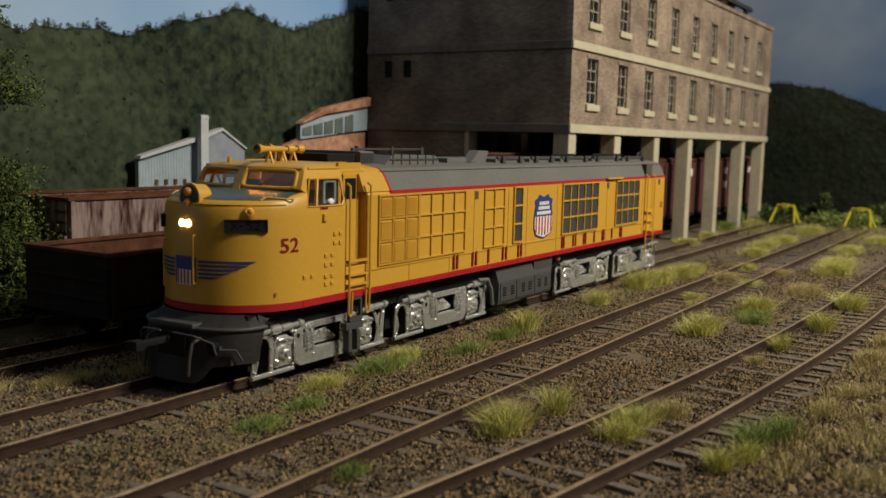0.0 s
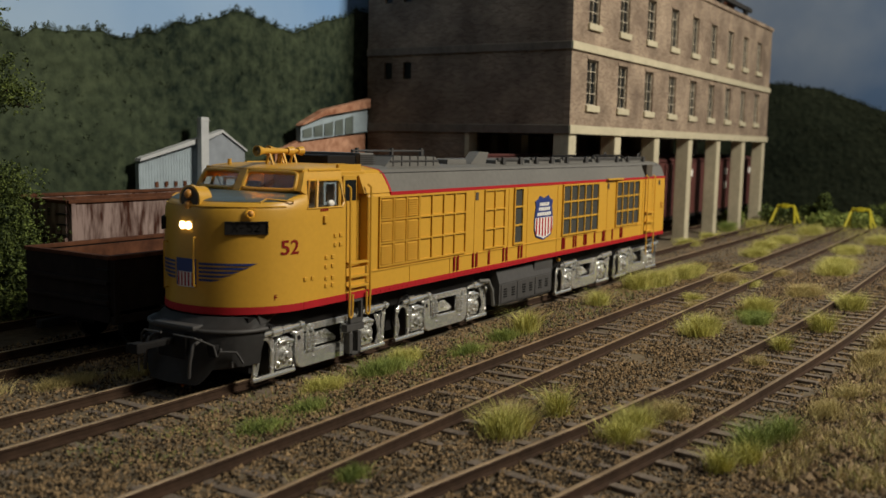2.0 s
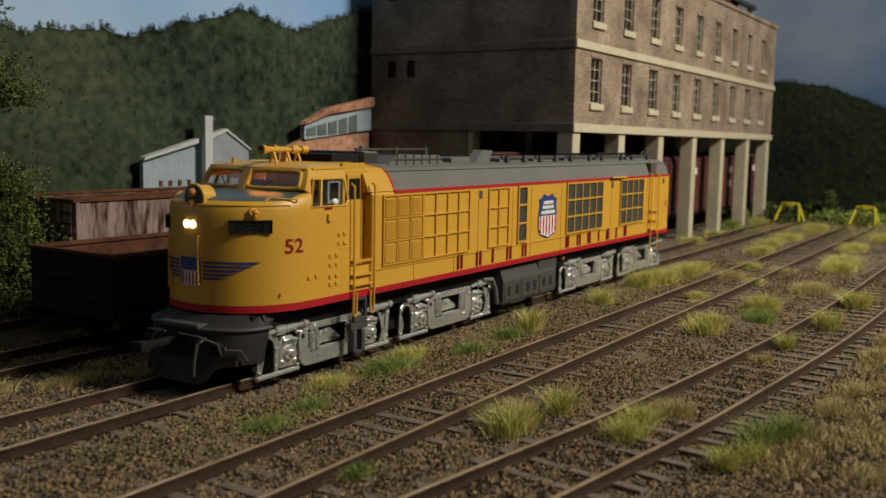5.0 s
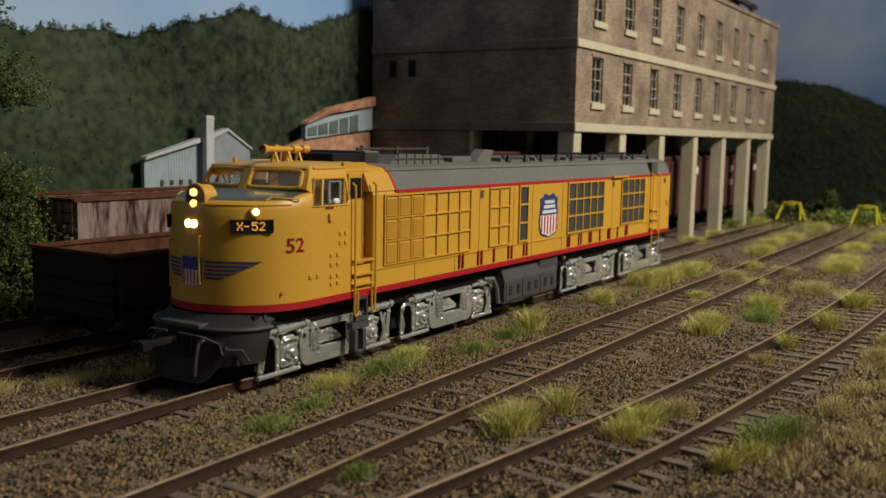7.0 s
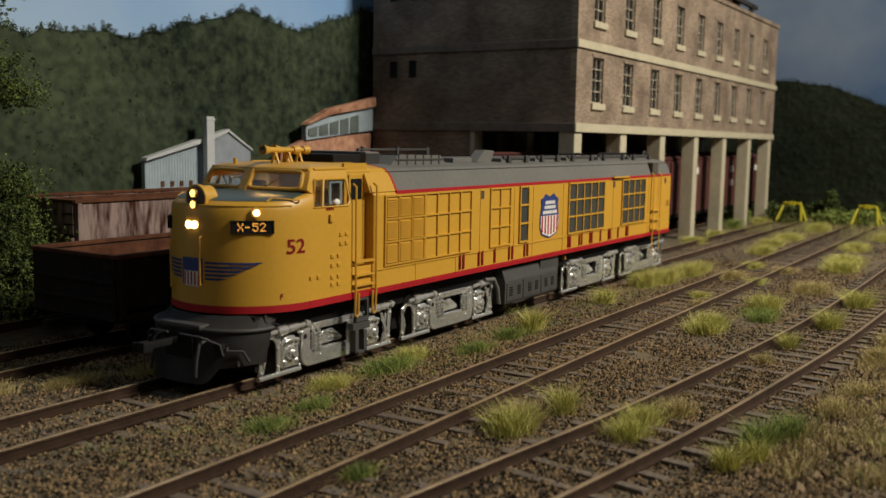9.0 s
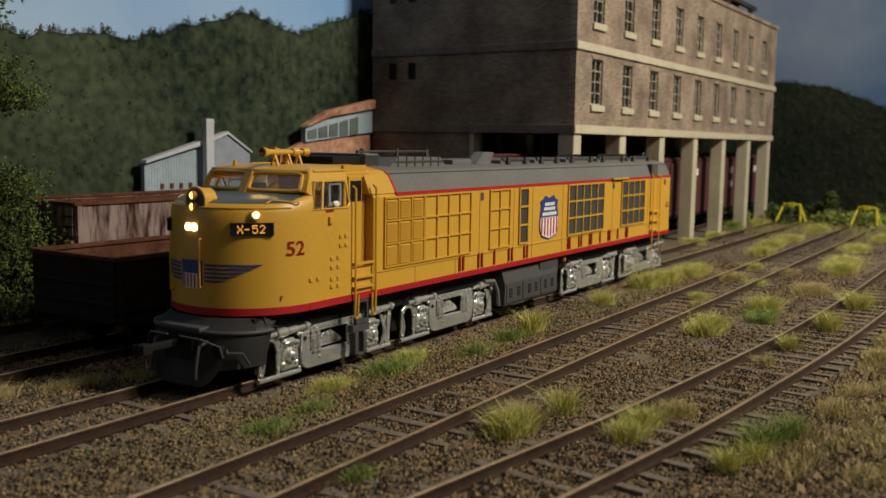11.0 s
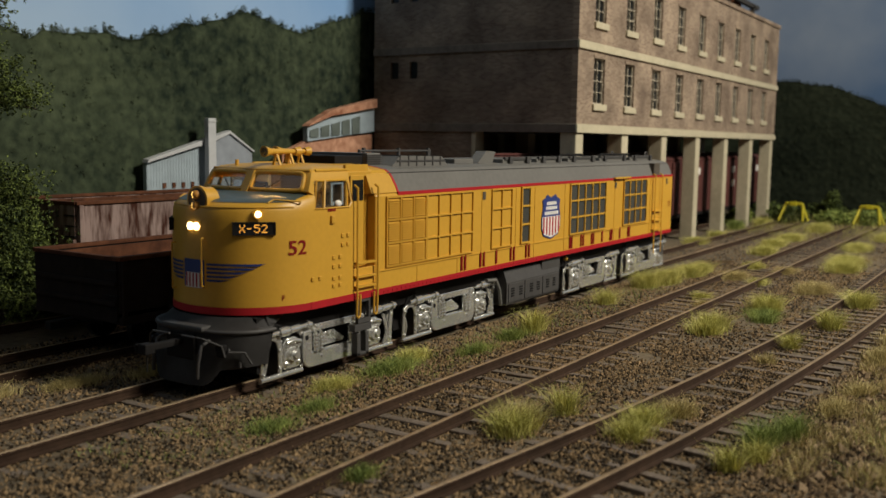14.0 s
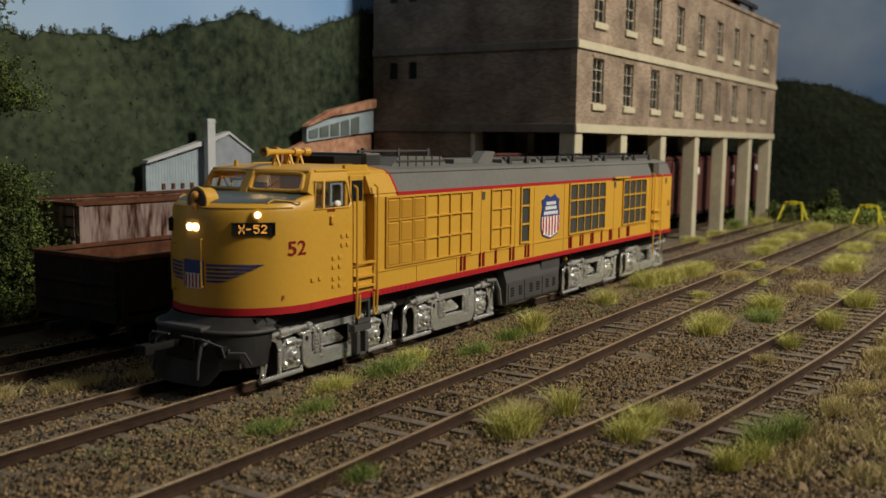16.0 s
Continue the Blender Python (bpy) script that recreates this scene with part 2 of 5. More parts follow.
def tube(bm, pts, r, n=6):
    """A round bar along a bent line, as one connected sweep with capped ends."""
    pts = [Vector(p) for p in pts]
    closed = (pts[0] - pts[-1]).length < 1e-4
    if closed:
        pts = pts[:-1]
    m = len(pts)
    rings, up = [], None
    for i, p in enumerate(pts):
        a = pts[(i - 1) % m] if closed or i else p
        b = pts[(i + 1) % m] if closed or i < m - 1 else p
        d1, d2 = (p - a).normalized(), (b - p).normalized()
        t = (d1 + d2).normalized() if (d1 + d2).length > 1e-6 else d2
        up = t.orthogonal() if up is None else up - up.dot(t) * t
        up.normalize()
        side = t.cross(up)
        rings.append([bm.verts.new(p + (up * math.cos(k * 2 * math.pi / n) + side * math.sin(k * 2 * math.pi / n)) * r) for k in range(n)])
    for i in range(m if closed else m - 1):
        u, v = rings[i], rings[(i + 1) % m]
        for k in range(n):
            bm.faces.new((u[k], u[(k + 1) % n], v[(k + 1) % n], v[k]))
    if not closed:
        bm.faces.new(rings[0][::-1])
        bm.faces.new(rings[-1])
    return bm


def ball(bm, p, r, sub=2, sx=1, sy=1, sz=1):
    bmesh.ops.create_icosphere(bm, subdivisions=sub, radius=1, matrix=Matrix.Translation(p) @ Matrix.Diagonal((r * sx, r * sy, r * sz, 1)))
    return bm


def prism(bm, pts, a, b, axis="y"):
    """A flat outline (two coordinates) drawn out along one axis from a to b."""
    def at(p, t):
        return {"y": (p[0], t, p[1]), "x": (t, p[0], p[1]), "z": (p[0], p[1], t)}[axis]
    lo, hi = [bm.verts.new(at(p, a)) for p in pts], [bm.verts.new(at(p, b)) for p in pts]
    n = len(pts)
    bm.faces.new(lo[::-1])
    bm.faces.new(hi)
    for i in range(n):
        bm.faces.new((lo[i], lo[(i + 1) % n], hi[(i + 1) % n], hi[i]))
    return bm


def holed(u0, u1, z0, z1, holes, a, b, axis="y"):
    """A sheet with openings, from a to b along one axis: one connected mesh."""
    us = sorted({u0, u1, *[h[0] for h in holes], *[h[1] for h in holes]})
    zs = sorted({z0, z1, *[h[2] for h in holes], *[h[3] for h in holes]})
    bm, seen = bmesh.new(), {}

    def vert(i, j):
        if (i, j) not in seen:
            seen[i, j] = bm.verts.new((us[i], a, zs[j]) if axis == "y" else (a, us[i], zs[j]))
        return seen[i, j]
    for i in range(len(us) - 1):
        for j in range(len(zs) - 1):
            m, n = (us[i] + us[i + 1]) / 2, (zs[j] + zs[j + 1]) / 2
            if not any(h[0] < m < h[1] and h[2] < n < h[3] for h in holes):
                bm.faces.new((vert(i, j), vert(i + 1, j), vert(i + 1, j + 1), vert(i, j + 1)))
    out = bmesh.ops.extrude_face_region(bm, geom=bm.faces[:])
    d = Vector((0, b - a, 0)) if axis == "y" else Vector((b - a, 0, 0))
    bmesh.ops.translate(bm, vec=d, verts=[g for g in out["geom"] if isinstance(g, bmesh.types.BMVert)])
    return bm


def numpy_mesh(name, verts, faces, material):
    """A large mesh from arrays (millimetres)."""
    me = bpy.data.meshes.new(name)
    me.from_pydata((np.asarray(verts) * MM).tolist(), [], np.asarray(faces).tolist())
    me.materials.append(material)
    return me


def lerp_table(table, x):
    """Linear reading of rows (x, values...)."""
    if x <= table[0][0]:
        return table[0][1:]
    for a, b in zip(table, table[1:]):
        if x <= b[0]:
            k = (x - a[0]) / (b[0] - a[0])
            return tuple(p + (q - p) * k for p, q in zip(a[1:], b[1:]))
    return table[-1][1:]


# ---- the ground and the room ----
def ground_height(x, y):
    """Layout surface: flat yard, a bank beyond the sidings, a little unevenness."""
    h = GROUND + 0.5 * noise.noise((x / 30, y / 30, 0)) + 0.25 * noise.noise((x / 6, y / 6, 3))
    if y > 118 and x < 200:
        h += min(1, (y - 118) / 60) * 14
    if y < -126:
        h += min(1, (-126 - y) / 25) * 1.5
    return h


def build_ground():
    xs = np.concatenate([np.arange(-1030, -160, 60), np.arange(-160, 420, 3.5), np.arange(420, 1340, 60)])
    ys = np.concatenate([np.arange(-1840, -190, 60), np.arange(-190, 170, 3.5), np.arange(170, 745, 60)])
    v = [(x, y, ground_height(x, y)) for x in xs for y in ys]
    ny = len(ys)
    f = [(i * ny + j, (i + 1) * ny + j, (i + 1) * ny + j + 1, i * ny + j + 1) for i in range(len(xs) - 1) for j in range(ny - 1)]
    me = numpy_mesh("ground", v, f, EARTH)
    me.shade_smooth()
    tagged(new("ground", me), "brown earth and cinder surface of the layout", "ground", kind="structure")


build_ground()


def build_room():
    """The plain room round the layout, which closes it for light and reflections."""
    X0, X1, Y0, Y1, Z0, Z1 = -1000, 1300, -1800, 700, -40, 1500
    for name, b in (("room_wall_north", (X0, X1, Y1, Y1 + 60, Z0, Z1)), ("room_wall_south", (X0, X1, Y0 - 60, Y0, Z0, Z1)),
                    ("room_wall_west", (X0 - 60, X0, Y0, Y1, Z0, Z1)), ("room_wall_east", (X1, X1 + 60, Y0, Y1, Z0, Z1)),
                    ("ceiling", (X0, X1, Y0, Y1, Z1, Z1 + 60))):
        tagged(part(name, boxes(b), WALLPAINT), "plain painted surface of the hobby room", "ceiling" if name == "ceiling" else "wall", kind="structure")


build_room()


def backdrop_line():
    """Plan of the backdrop: along the yard, round a coved corner, then across its end."""
    pts = [(x, 152.0) for x in np.linspace(-900, 690, 30)]
    pts += [(690 + 50 * math.sin(a), 102 + 50 * math.cos(a)) for a in np.linspace(0.1, math.pi / 2, 12)]
    pts += [(740.0, y) for y in np.linspace(90, -1100, 26)]
    return pts


def build_backdrop():
    pts = backdrop_line()
    bm = bmesh.new()
    rows = [[bm.verts.new((x, y, z)) for x, y in pts] for z in (-20, 60, 120, 180, 260, 400)]
    for a, b in zip(rows, rows[1:]):
        for i in range(len(pts) - 1):
            bm.faces.new((a[i], a[i + 1], b[i + 1], b[i]))
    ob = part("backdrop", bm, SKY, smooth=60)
    sol = ob.modifiers.new("board", "SOLIDIFY")
    sol.thickness = 0.003
    tagged(ob, "blue painted sky backdrop board with soft cloud", "backdrop", kind="structure")


build_backdrop()

RIDGE_BACK = [(-630, 96), (-12.9, 93.5), (48.0, 92.7), (53.0, 91.7), (59.0, 88.7), (64.0, 92.7), (77.0, 92.7), (82.0, 93.7), (94.0, 94.7), (99.0, 92.7), (108.0, 93.7), (113.0, 96.7), (120.0, 96.7), (130.0, 102.7), (136.0, 101.7), (144.0, 104.7), (153.0, 106.7), (161.0, 110.7), (169.0, 110.7), (181.0, 108.7), (193.0, 106.7), (203.0, 105.7), (210.0, 107.7), (224.0, 113.7), (239.0, 116.7), (251.0, 121.7), (275.0, 122.0), (400.0, 110.0), (700.0, 112.0)]
RIDGE_END = [(-1100, 60), (-200, 70), (-46, 88.5), (-16, 100.8), (-2, 106.5), (15, 108), (30, 111), (41, 111.5), (90, 120), (330, 130)]


def clump_cloud(name, centers, size, material, rng, faces=7, flat=1.0, lie=(1, 1, 1)):
    """Many small crumpled leaf clumps in one mesh: fans of leaf-shaped quads round each centre."""
    c = np.repeat(np.asarray(centers, float), faces, axis=0)
    n = len(c)
    s = np.repeat(np.asarray(size, float), faces)[:, None] if np.ndim(size) else np.full((n, 1), size)
    a, b = rng.normal(size=(n, 3)) * lie, rng.normal(size=(n, 3)) * lie
    a /= np.linalg.norm(a, axis=1, keepdims=True)
    b -= (a * b).sum(1, keepdims=True) * a
    b /= np.linalg.norm(b, axis=1, keepdims=True)
    c = c + rng.normal(size=(n, 3)) * s * 0.55 * np.array([1, 1, flat]) * lie
    k = rng.uniform(0.45, 1.0, (n, 1)) * s
    v = np.stack([c - a * k, c + b * k * 0.55, c + a * k, c - b * k * 0.55], 1).reshape(-1, 3)
    return numpy_mesh(name, v, np.arange(4 * n).reshape(-1, 4), material)


WOODS = mat("far_woods", (0.018, 0.029, 0.022), 0.95, var=0.35, stain=11, scale=260, bump=0.9, tint=(0.080, 0.100, 0.058), rand=0.12, spec=0.05, span=(0.36, 0.72))
# Darker copy of the woods colour for the end hillside.
END_WOODS = mat("dark_end_woods", (0.016, 0.022, 0.015), 0.95, var=0.25, stain=9, scale=200, bump=0.9, tint=(0.040, 0.048, 0.030), rand=0.16, spec=0.05)


def build_woods():
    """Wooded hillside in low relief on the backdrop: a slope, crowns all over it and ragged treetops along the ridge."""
    rng = np.random.default_rng(4)

    def slope(q, w):
        """Depth of the hillside, with rounded tree crowns."""
        return 300 + (w / 160) * 3 + 1.5 * noise.noise((q / 30, w / 22, 1)) - 1.1 * abs(noise.noise((q / 5, w / 4.4, 4))) - 0.6 * abs(noise.noise((q / 2.3, w / 2.2, 7)))

    def crest_z(ridge, q):
        return lerp_table(ridge, q)[0] + 0.9 + 0.6 * noise.noise((q / 6, 5, 0)) + 1.0 * abs(noise.noise((q / 2.2, 9, 0)))
    for ridge, along_x, leaf in ((RIDGE_BACK, True, WOODS), (RIDGE_END, False, END_WOODS)):
        span = (-70, 700) if along_x else (-220, 140)

        def put(q, d, w):
            return (q, d - 157.5, w) if along_x else (d + 405, q, w)
        c, size = [], []
        # crowns on the slope: a small heap of leaves each
        for q in rng.uniform(*span, 1500 if along_x else 700):
            w = -3 + (crest_z(ridge, q) + 2) * rng.uniform(0, 1) ** 0.8
            r = rng.uniform(0.5, 1.2)
            d = slope(q, w)
            for _ in range(7):
                c.append(put(q + rng.normal() * r * 0.6, d - rng.uniform(0.0, 0.1) * r, w + rng.normal() * r * 0.7))
                size.append(rng.uniform(0.2, 0.44))
        # treetops standing over the ridge, pointed or round
        for q in rng.uniform(*span, 1000 if along_x else 280):
            z0, h, pointed = crest_z(ridge, q) - 1.5, rng.uniform(1.2, 3.4), rng.uniform() < 0.45
            d, r = slope(q, z0), rng.uniform(0.5, 1.1)
            for _ in range(20):
                k = rng.uniform() ** 0.8
                wide = r * ((1 - k) if pointed else math.sqrt(max(0.05, 1 - k * k)))
                c.append(put(q + rng.normal() * wide * 0.7, d + rng.normal() * 0.5, z0 + h * k * (1.15 if pointed else 0.8)))
                size.append(rng.uniform(0.16, 0.36))
        me = clump_cloud("woods", np.array(c), np.array(size), leaf, rng, 3, 1.0, (1, 0.15, 1) if along_x else (0.15, 1, 1))
        tagged(new("woods", me), "dark green wooded hillside below the sky", "woods", kind="stuff")
        # the slope behind the leaves
        bm = bmesh.new()
        qs = np.linspace(*span, 640 if along_x else 280)
        grid = []
        for k in np.linspace(0, 1, 90):
            row = []
            for q in qs:
                h = -3 + (crest_z(ridge, q) + 2.0) * k
                row.append(bm.verts.new(put(q, slope(q, h) + 0.3, h)))
            grid.append(row)
        for a, b in zip(grid, grid[1:]):
            for i in range(len(qs) - 1):
                bm.faces.new((a[i], a[i + 1], b[i + 1], b[i]))
        tagged(part("hillside", bm, leaf, smooth=60), "dark hillside under the woods", "hillside", kind="structure")


build_woods()


# ---- tracks ----
def offset_line(pts, d):
    out = []
    for i, p in enumerate(pts):
        a, b = Vector(pts[max(0, i - 1)]), Vector(pts[min(len(pts) - 1, i + 1)])
        t = (b - a).normalized()
        out.append((p[0] - t.y * d, p[1] + t.x * d))
    return out


def rail_mesh(pts, d, head):
    """Rail along a line: foot, web and head as one sweep, or the worn head strip alone."""
    prof = [(-1.0, -2.3), (1.0, -2.3), (1.0, -2.0), (0.3, -1.75), (0.3, -0.75), (0.55, -0.6), (0.55, -0.06), (-0.55, -0.06), (-0.55, -0.6), (-0.3, -0.75), (-0.3, -1.75), (-1.0, -2.0)]
    if head:
        prof = [(-0.45, -0.06), (0.45, -0.06), (0.4, 0.0), (-0.4, 0.0)]
    bm = bmesh.new()
    rows = []
    for w, z in prof:
        rows.append([bm.verts.new((x, y, z)) for x, y in offset_line(pts, d + w)])
    for k in range(len(prof)):
        a, b = rows[k], rows[(k + 1) % len(prof)]
        for i in range(len(pts) - 1):
            bm.faces.new((a[i], a[i + 1], b[i + 1], b[i]))
    bm.faces.new([r[0] for r in rows])
    bm.faces.new([r[-1] for r in rows])
    return bm


TIE_MESHES = []
for _k in range(4):
    _bm = box(bmesh.new(), -1.2, 1.2, -15.0, 15.0, -1.6, 0, bev=0.18)
    for _v in _bm.verts:
        _v.co += Vector(noise.noise_vector((_v.co.x * 2 + _k * 7, _v.co.y * 0.7, _v.co.z))) * 0.22
    TIE_MESHES.append(mesh_of("sleeper", _bm, TIE))


def build_track(pts, label, tie_from, tie_to, seed, tie_z=-2.0):
    rng = random.Random(seed)
    tr = thing("track", 0, 0, 0, label, "track", "yard tracks", "structure")
    for d in (-8.8, 8.8):
        r = part("rail", rail_mesh(pts, d, False), RAIL_SIDE, tr, "rust-brown rail")
        part("rail_head", rail_mesh(pts, d, True), RAIL_TOP, r, "worn shiny rail head")
    fine = []
    for a, b in zip(pts, pts[1:]):
        n = max(1, int((Vector(b) - Vector(a)).length / 2))
        fine += [(a[0] + (b[0] - a[0]) * i / n, a[1] + (b[1] - a[1]) * i / n, math.degrees(math.atan2(b[1] - a[1], b[0] - a[0]))) for i in range(n)]
    last = None
    for x, y, ang in fine:
        if tie_from <= x <= tie_to and (last is None or x - last >= 6.4):
            last = x
            share("sleeper", rng.choice(TIE_MESHES), tr, x, y + rng.uniform(-0.5, 0.5), tie_z + rng.uniform(-0.25, 0.05), ang + rng.uniform(-1.5, 1.5))
    return tr


LINE_MAIN = [(x, 0.0) for x in range(-260, 586, 20)]
LINE_TWO = [(x, -52.6) for x in range(-260, 586, 20)]
CURVE_THREE = [(-260, -62), (-150, -72), (-80, -81), (-10, -90.5), (30, -96.3), (60, -99.2), (90, -101.8), (120, -104.2), (150, -106.2), (200, -108.2), (260, -109.2), (330, -109.5), (700, -109.5)]
LINE_THREE = [(x, lerp_table(CURVE_THREE, x)[0] * 0.5 + 0.25 * (lerp_table(CURVE_THREE, x - 15)[0] + lerp_table(CURVE_THREE, x + 15)[0])) for x in range(-260, 690, 10)]
LINE_ZERO = [(x, 51.0) for x in range(-260, 700, 20)]
LINE_FAR = [(x, 103.0) for x in range(-260, 700, 20)]
build_track(LINE_MAIN, "main yard track with brown rails in cinder ballast", -60, 586, 1, -2.4)
build_track(LINE_TWO, "overgrown yard track with weathered sleepers", -60, 586, 2, -2.15)
build_track(LINE_THREE, "curving yard track with grey sleepers standing proud", -60, 520, 3)
build_track(LINE_ZERO, "siding under the dark gondola and boxcars", -60, 120, 4, -2.4)
build_track(LINE_FAR, "rear siding under the rusty hopper", -10, 60, 5, -2.4)


def build_ballast():
    """Ballast grains: tiny angular stones in one mesh, thickest between and beside the rails."""
    rng = np.random.default_rng(8)
    base = np.array([(1, 0, 0), (-1, 0, 0), (0, 1, 0), (0, -1, 0), (0, 0, 1), (0, 0, -1)], float)
    tri = np.array([(0, 2, 4), (2, 1, 4), (1, 3, 4), (3, 0, 4), (2, 0, 5), (1, 2, 5), (3, 1, 5), (0, 3, 5)])
    pts = []
    for x0, x1, y0, y1, n in ((-95, -60, -75, -5, 12000), (-60, 120, -135, -20, 60000), (120, 330, -125, -15, 34000), (-60, 60, -20, 75, 18000), (330, 600, -110, 15, 9000), (60, 270, -20, -12, 3000)):
        pts.append(np.stack([rng.uniform(x0, x1, n), rng.uniform(y0, y1, n)], 1))
    p = np.concatenate(pts)
    patch = np.array([noise.noise((x / 22, y / 14, 2)) for x, y in p])
    keep = patch > -0.42 + rng.uniform(-0.25, 0.25, len(p))
    p = p[keep]
    n = len(p)
    z = np.array([ground_height(x, y) for x, y in p]) + rng.uniform(0.0, 0.35, n)
    mid = np.array([lerp_table(CURVE_THREE, x)[0] for x, _ in p])
    off = p[:, 1] - mid
    z = z + np.where(np.abs(off) < 8, 0.3, np.where((np.abs(off) < 17) & (p[:, 0] > -60), -0.15, 0.0))
    r = rng.uniform(0.18, 0.44, n) * np.where(rng.uniform(0, 1, n) < 0.05, 1.6, 1.0)
    sc = rng.uniform(0.6, 1.25, (n, 6, 1)) * r[:, None, None]
    th = rng.uniform(0, 6.28, n)
    v = base[None] * sc + rng.normal(0, 0.12, (n, 6, 3)) * r[:, None, None]
    x, y = v[..., 0].copy(), v[..., 1].copy()
    v[..., 0] = x * np.cos(th)[:, None] - y * np.sin(th)[:, None]
    v[..., 1] = x * np.sin(th)[:, None] + y * np.cos(th)[:, None]
    v += np.concatenate([p, z[:, None]], 1)[:, None, :]
    f = tri[None] + (np.arange(n) * 6)[:, None, None]
    tagged(new("ballast", numpy_mesh("ballast", v.reshape(-1, 3), f.reshape(-1, 3), BALLAST)), "fine brown and grey stone ballast between the tracks", "ballast", kind="stuff")


build_ballast()


def build_clods():
    """Loose brown soil clods on the rough ground beyond the last track."""
    rng = np.random.default_rng(31)
    base = np.array([(1, 0, 0), (-1, 0, 0), (0, 1, 0), (0, -1, 0), (0, 0, 1), (0, 0, -1)], float)
    tri = np.array([(0, 2, 4), (2, 1, 4), (1, 3, 4), (3, 0, 4), (2, 0, 5), (1, 2, 5), (3, 1, 5), (0, 3, 5)])
    n = 5200
    p = np.stack([rng.uniform(15, 190, n), rng.uniform(-150, -119, n)], 1)
    z = np.array([ground_height(x, y) for x, y in p])
    r = rng.uniform(0.3, 0.8, n) + 1.1 * rng.uniform(0, 1, n) ** 14
    v = base[None] * rng.uniform(0.6, 1.2, (n, 6, 1)) * r[:, None, None] + rng.normal(0, 0.2, (n, 6, 3)) * r[:, None, None]
    v += np.concatenate([p, z[:, None]], 1)[:, None, :]
    f = tri[None] + (np.arange(n) * 6)[:, None, None]
    tagged(new("soil_clods", numpy_mesh("soil_clods", v.reshape(-1, 3), f.reshape(-1, 3), CLOD)), "crumbly brown soil clods", "soil", kind="stuff")


build_clods()


# ---- the turbine engine ----
HW = 18.3
BOT, TOP = 16.3, 41.3
# level: height, nose set-back, depth of the rounded front, half width
NOSE = [(16.3, 1.4, 19.2, 18.3), (18.0, 1.4, 19.2, 18.3), (24, 1.4, 19.2, 18.3), (30, 1.4, 19.2, 18.3), (34.3, 1.4, 19.2, 18.3), (36.9, 1.5, 19.2, 18.3), (39.3, 1.75, 19.2, 18.3), (40.2, 2.2, 19.2, 18.2),
        (41.1, 3.4, 18.6, 18.0), (41.7, 5.4, 16.8, 17.8), (42.2, 9.0, 13.2, 17.6), (42.6, 13.8, 8.4, 17.4), (43.0, 17.0, 4.4, 17.25), (43.5, 17.8, 2.7, 17.1), (45.8, 19.1, 2.5, 16.7), (47.6, 20.2, 2.4, 16.2),
        (48.2, 20.7, 2.6, 15.7), (48.7, 21.6, 2.8, 14.8), (49.1, 23.6, 3.0, 12.6), (49.4, 27.0, 3.2, 9.0)]
CAB_BACK = 36.0
FRACS = [-1.0, -0.985, -0.95, -0.9, -0.86, -0.78, -0.66, -0.54, -0.38, -0.26, -0.16, -0.065, 0.065, 0.16, 0.26, 0.38, 0.54, 0.66, 0.78, 0.86, 0.9, 0.95, 0.985, 1.0]


def nose_x(fr, z):
    off, d, hw = lerp_table(NOSE, z)
    k = min(1.0, max(0.0, (z - 42.0) / 1.0))
    return off + d * ((1 - k) * (1 - (1 - abs(fr) ** 2.05) ** (1 / 2.05)) + k * abs(fr) ** 1.35)


def nose_point(fr, z, out=0.0):
    """A point on the nose: fr is the share of the half width, out lifts it off the skin."""
    off, d, hw = lerp_table(NOSE, z)
    p = Vector((nose_x(fr, z), fr * hw, z))
    if out:
        a, b = fr - 0.01, fr + 0.01
        pa = Vector((nose_x(max(-1, a), z), max(-1, a) * hw, 0))
        pb = Vector((nose_x(min(1, b), z), min(1, b) * hw, 0))
        t = (pb - pa).normalized()
        p += Vector((-t.y, t.x, 0)) * out
    return p


def nose_patch(frs, zs, out):
    """A thin strip that follows the nose."""
    bm = bmesh.new()
    g = [[bm.verts.new(nose_point(f, z, out)) for f in frs] for z in zs]
    for a, b in zip(g, g[1:]):
        for i in range(len(frs) - 1):
            bm.faces.new((a[i], a[i + 1], b[i + 1], b[i]))
    return bm


def side_fr(x, z=30.0):
    """The share of the half width at which the nose reaches x on the near side."""
    off, d, hw = lerp_table(NOSE, z)
    k = min(1, max(0, (x - off) / d))
    return -((1 - (1 - k) ** 2.05) ** (1 / 2.05))


def glyph_mesh(body, size):
    cu = bpy.data.curves.new("glyphs", "FONT")
    cu.body, cu.size, cu.align_x, cu.align_y = body, size, "CENTER", "CENTER"
    cu.offset = 0.012 * size
    ob = new("glyphs", cu)
    me = bpy.data.meshes.new_from_object(ob.evaluated_get(bpy.context.evaluated_depsgraph_get()))
    bpy.data.objects.remove(ob)
    bm = bmesh.new()
    bm.from_mesh(me)
    return bm


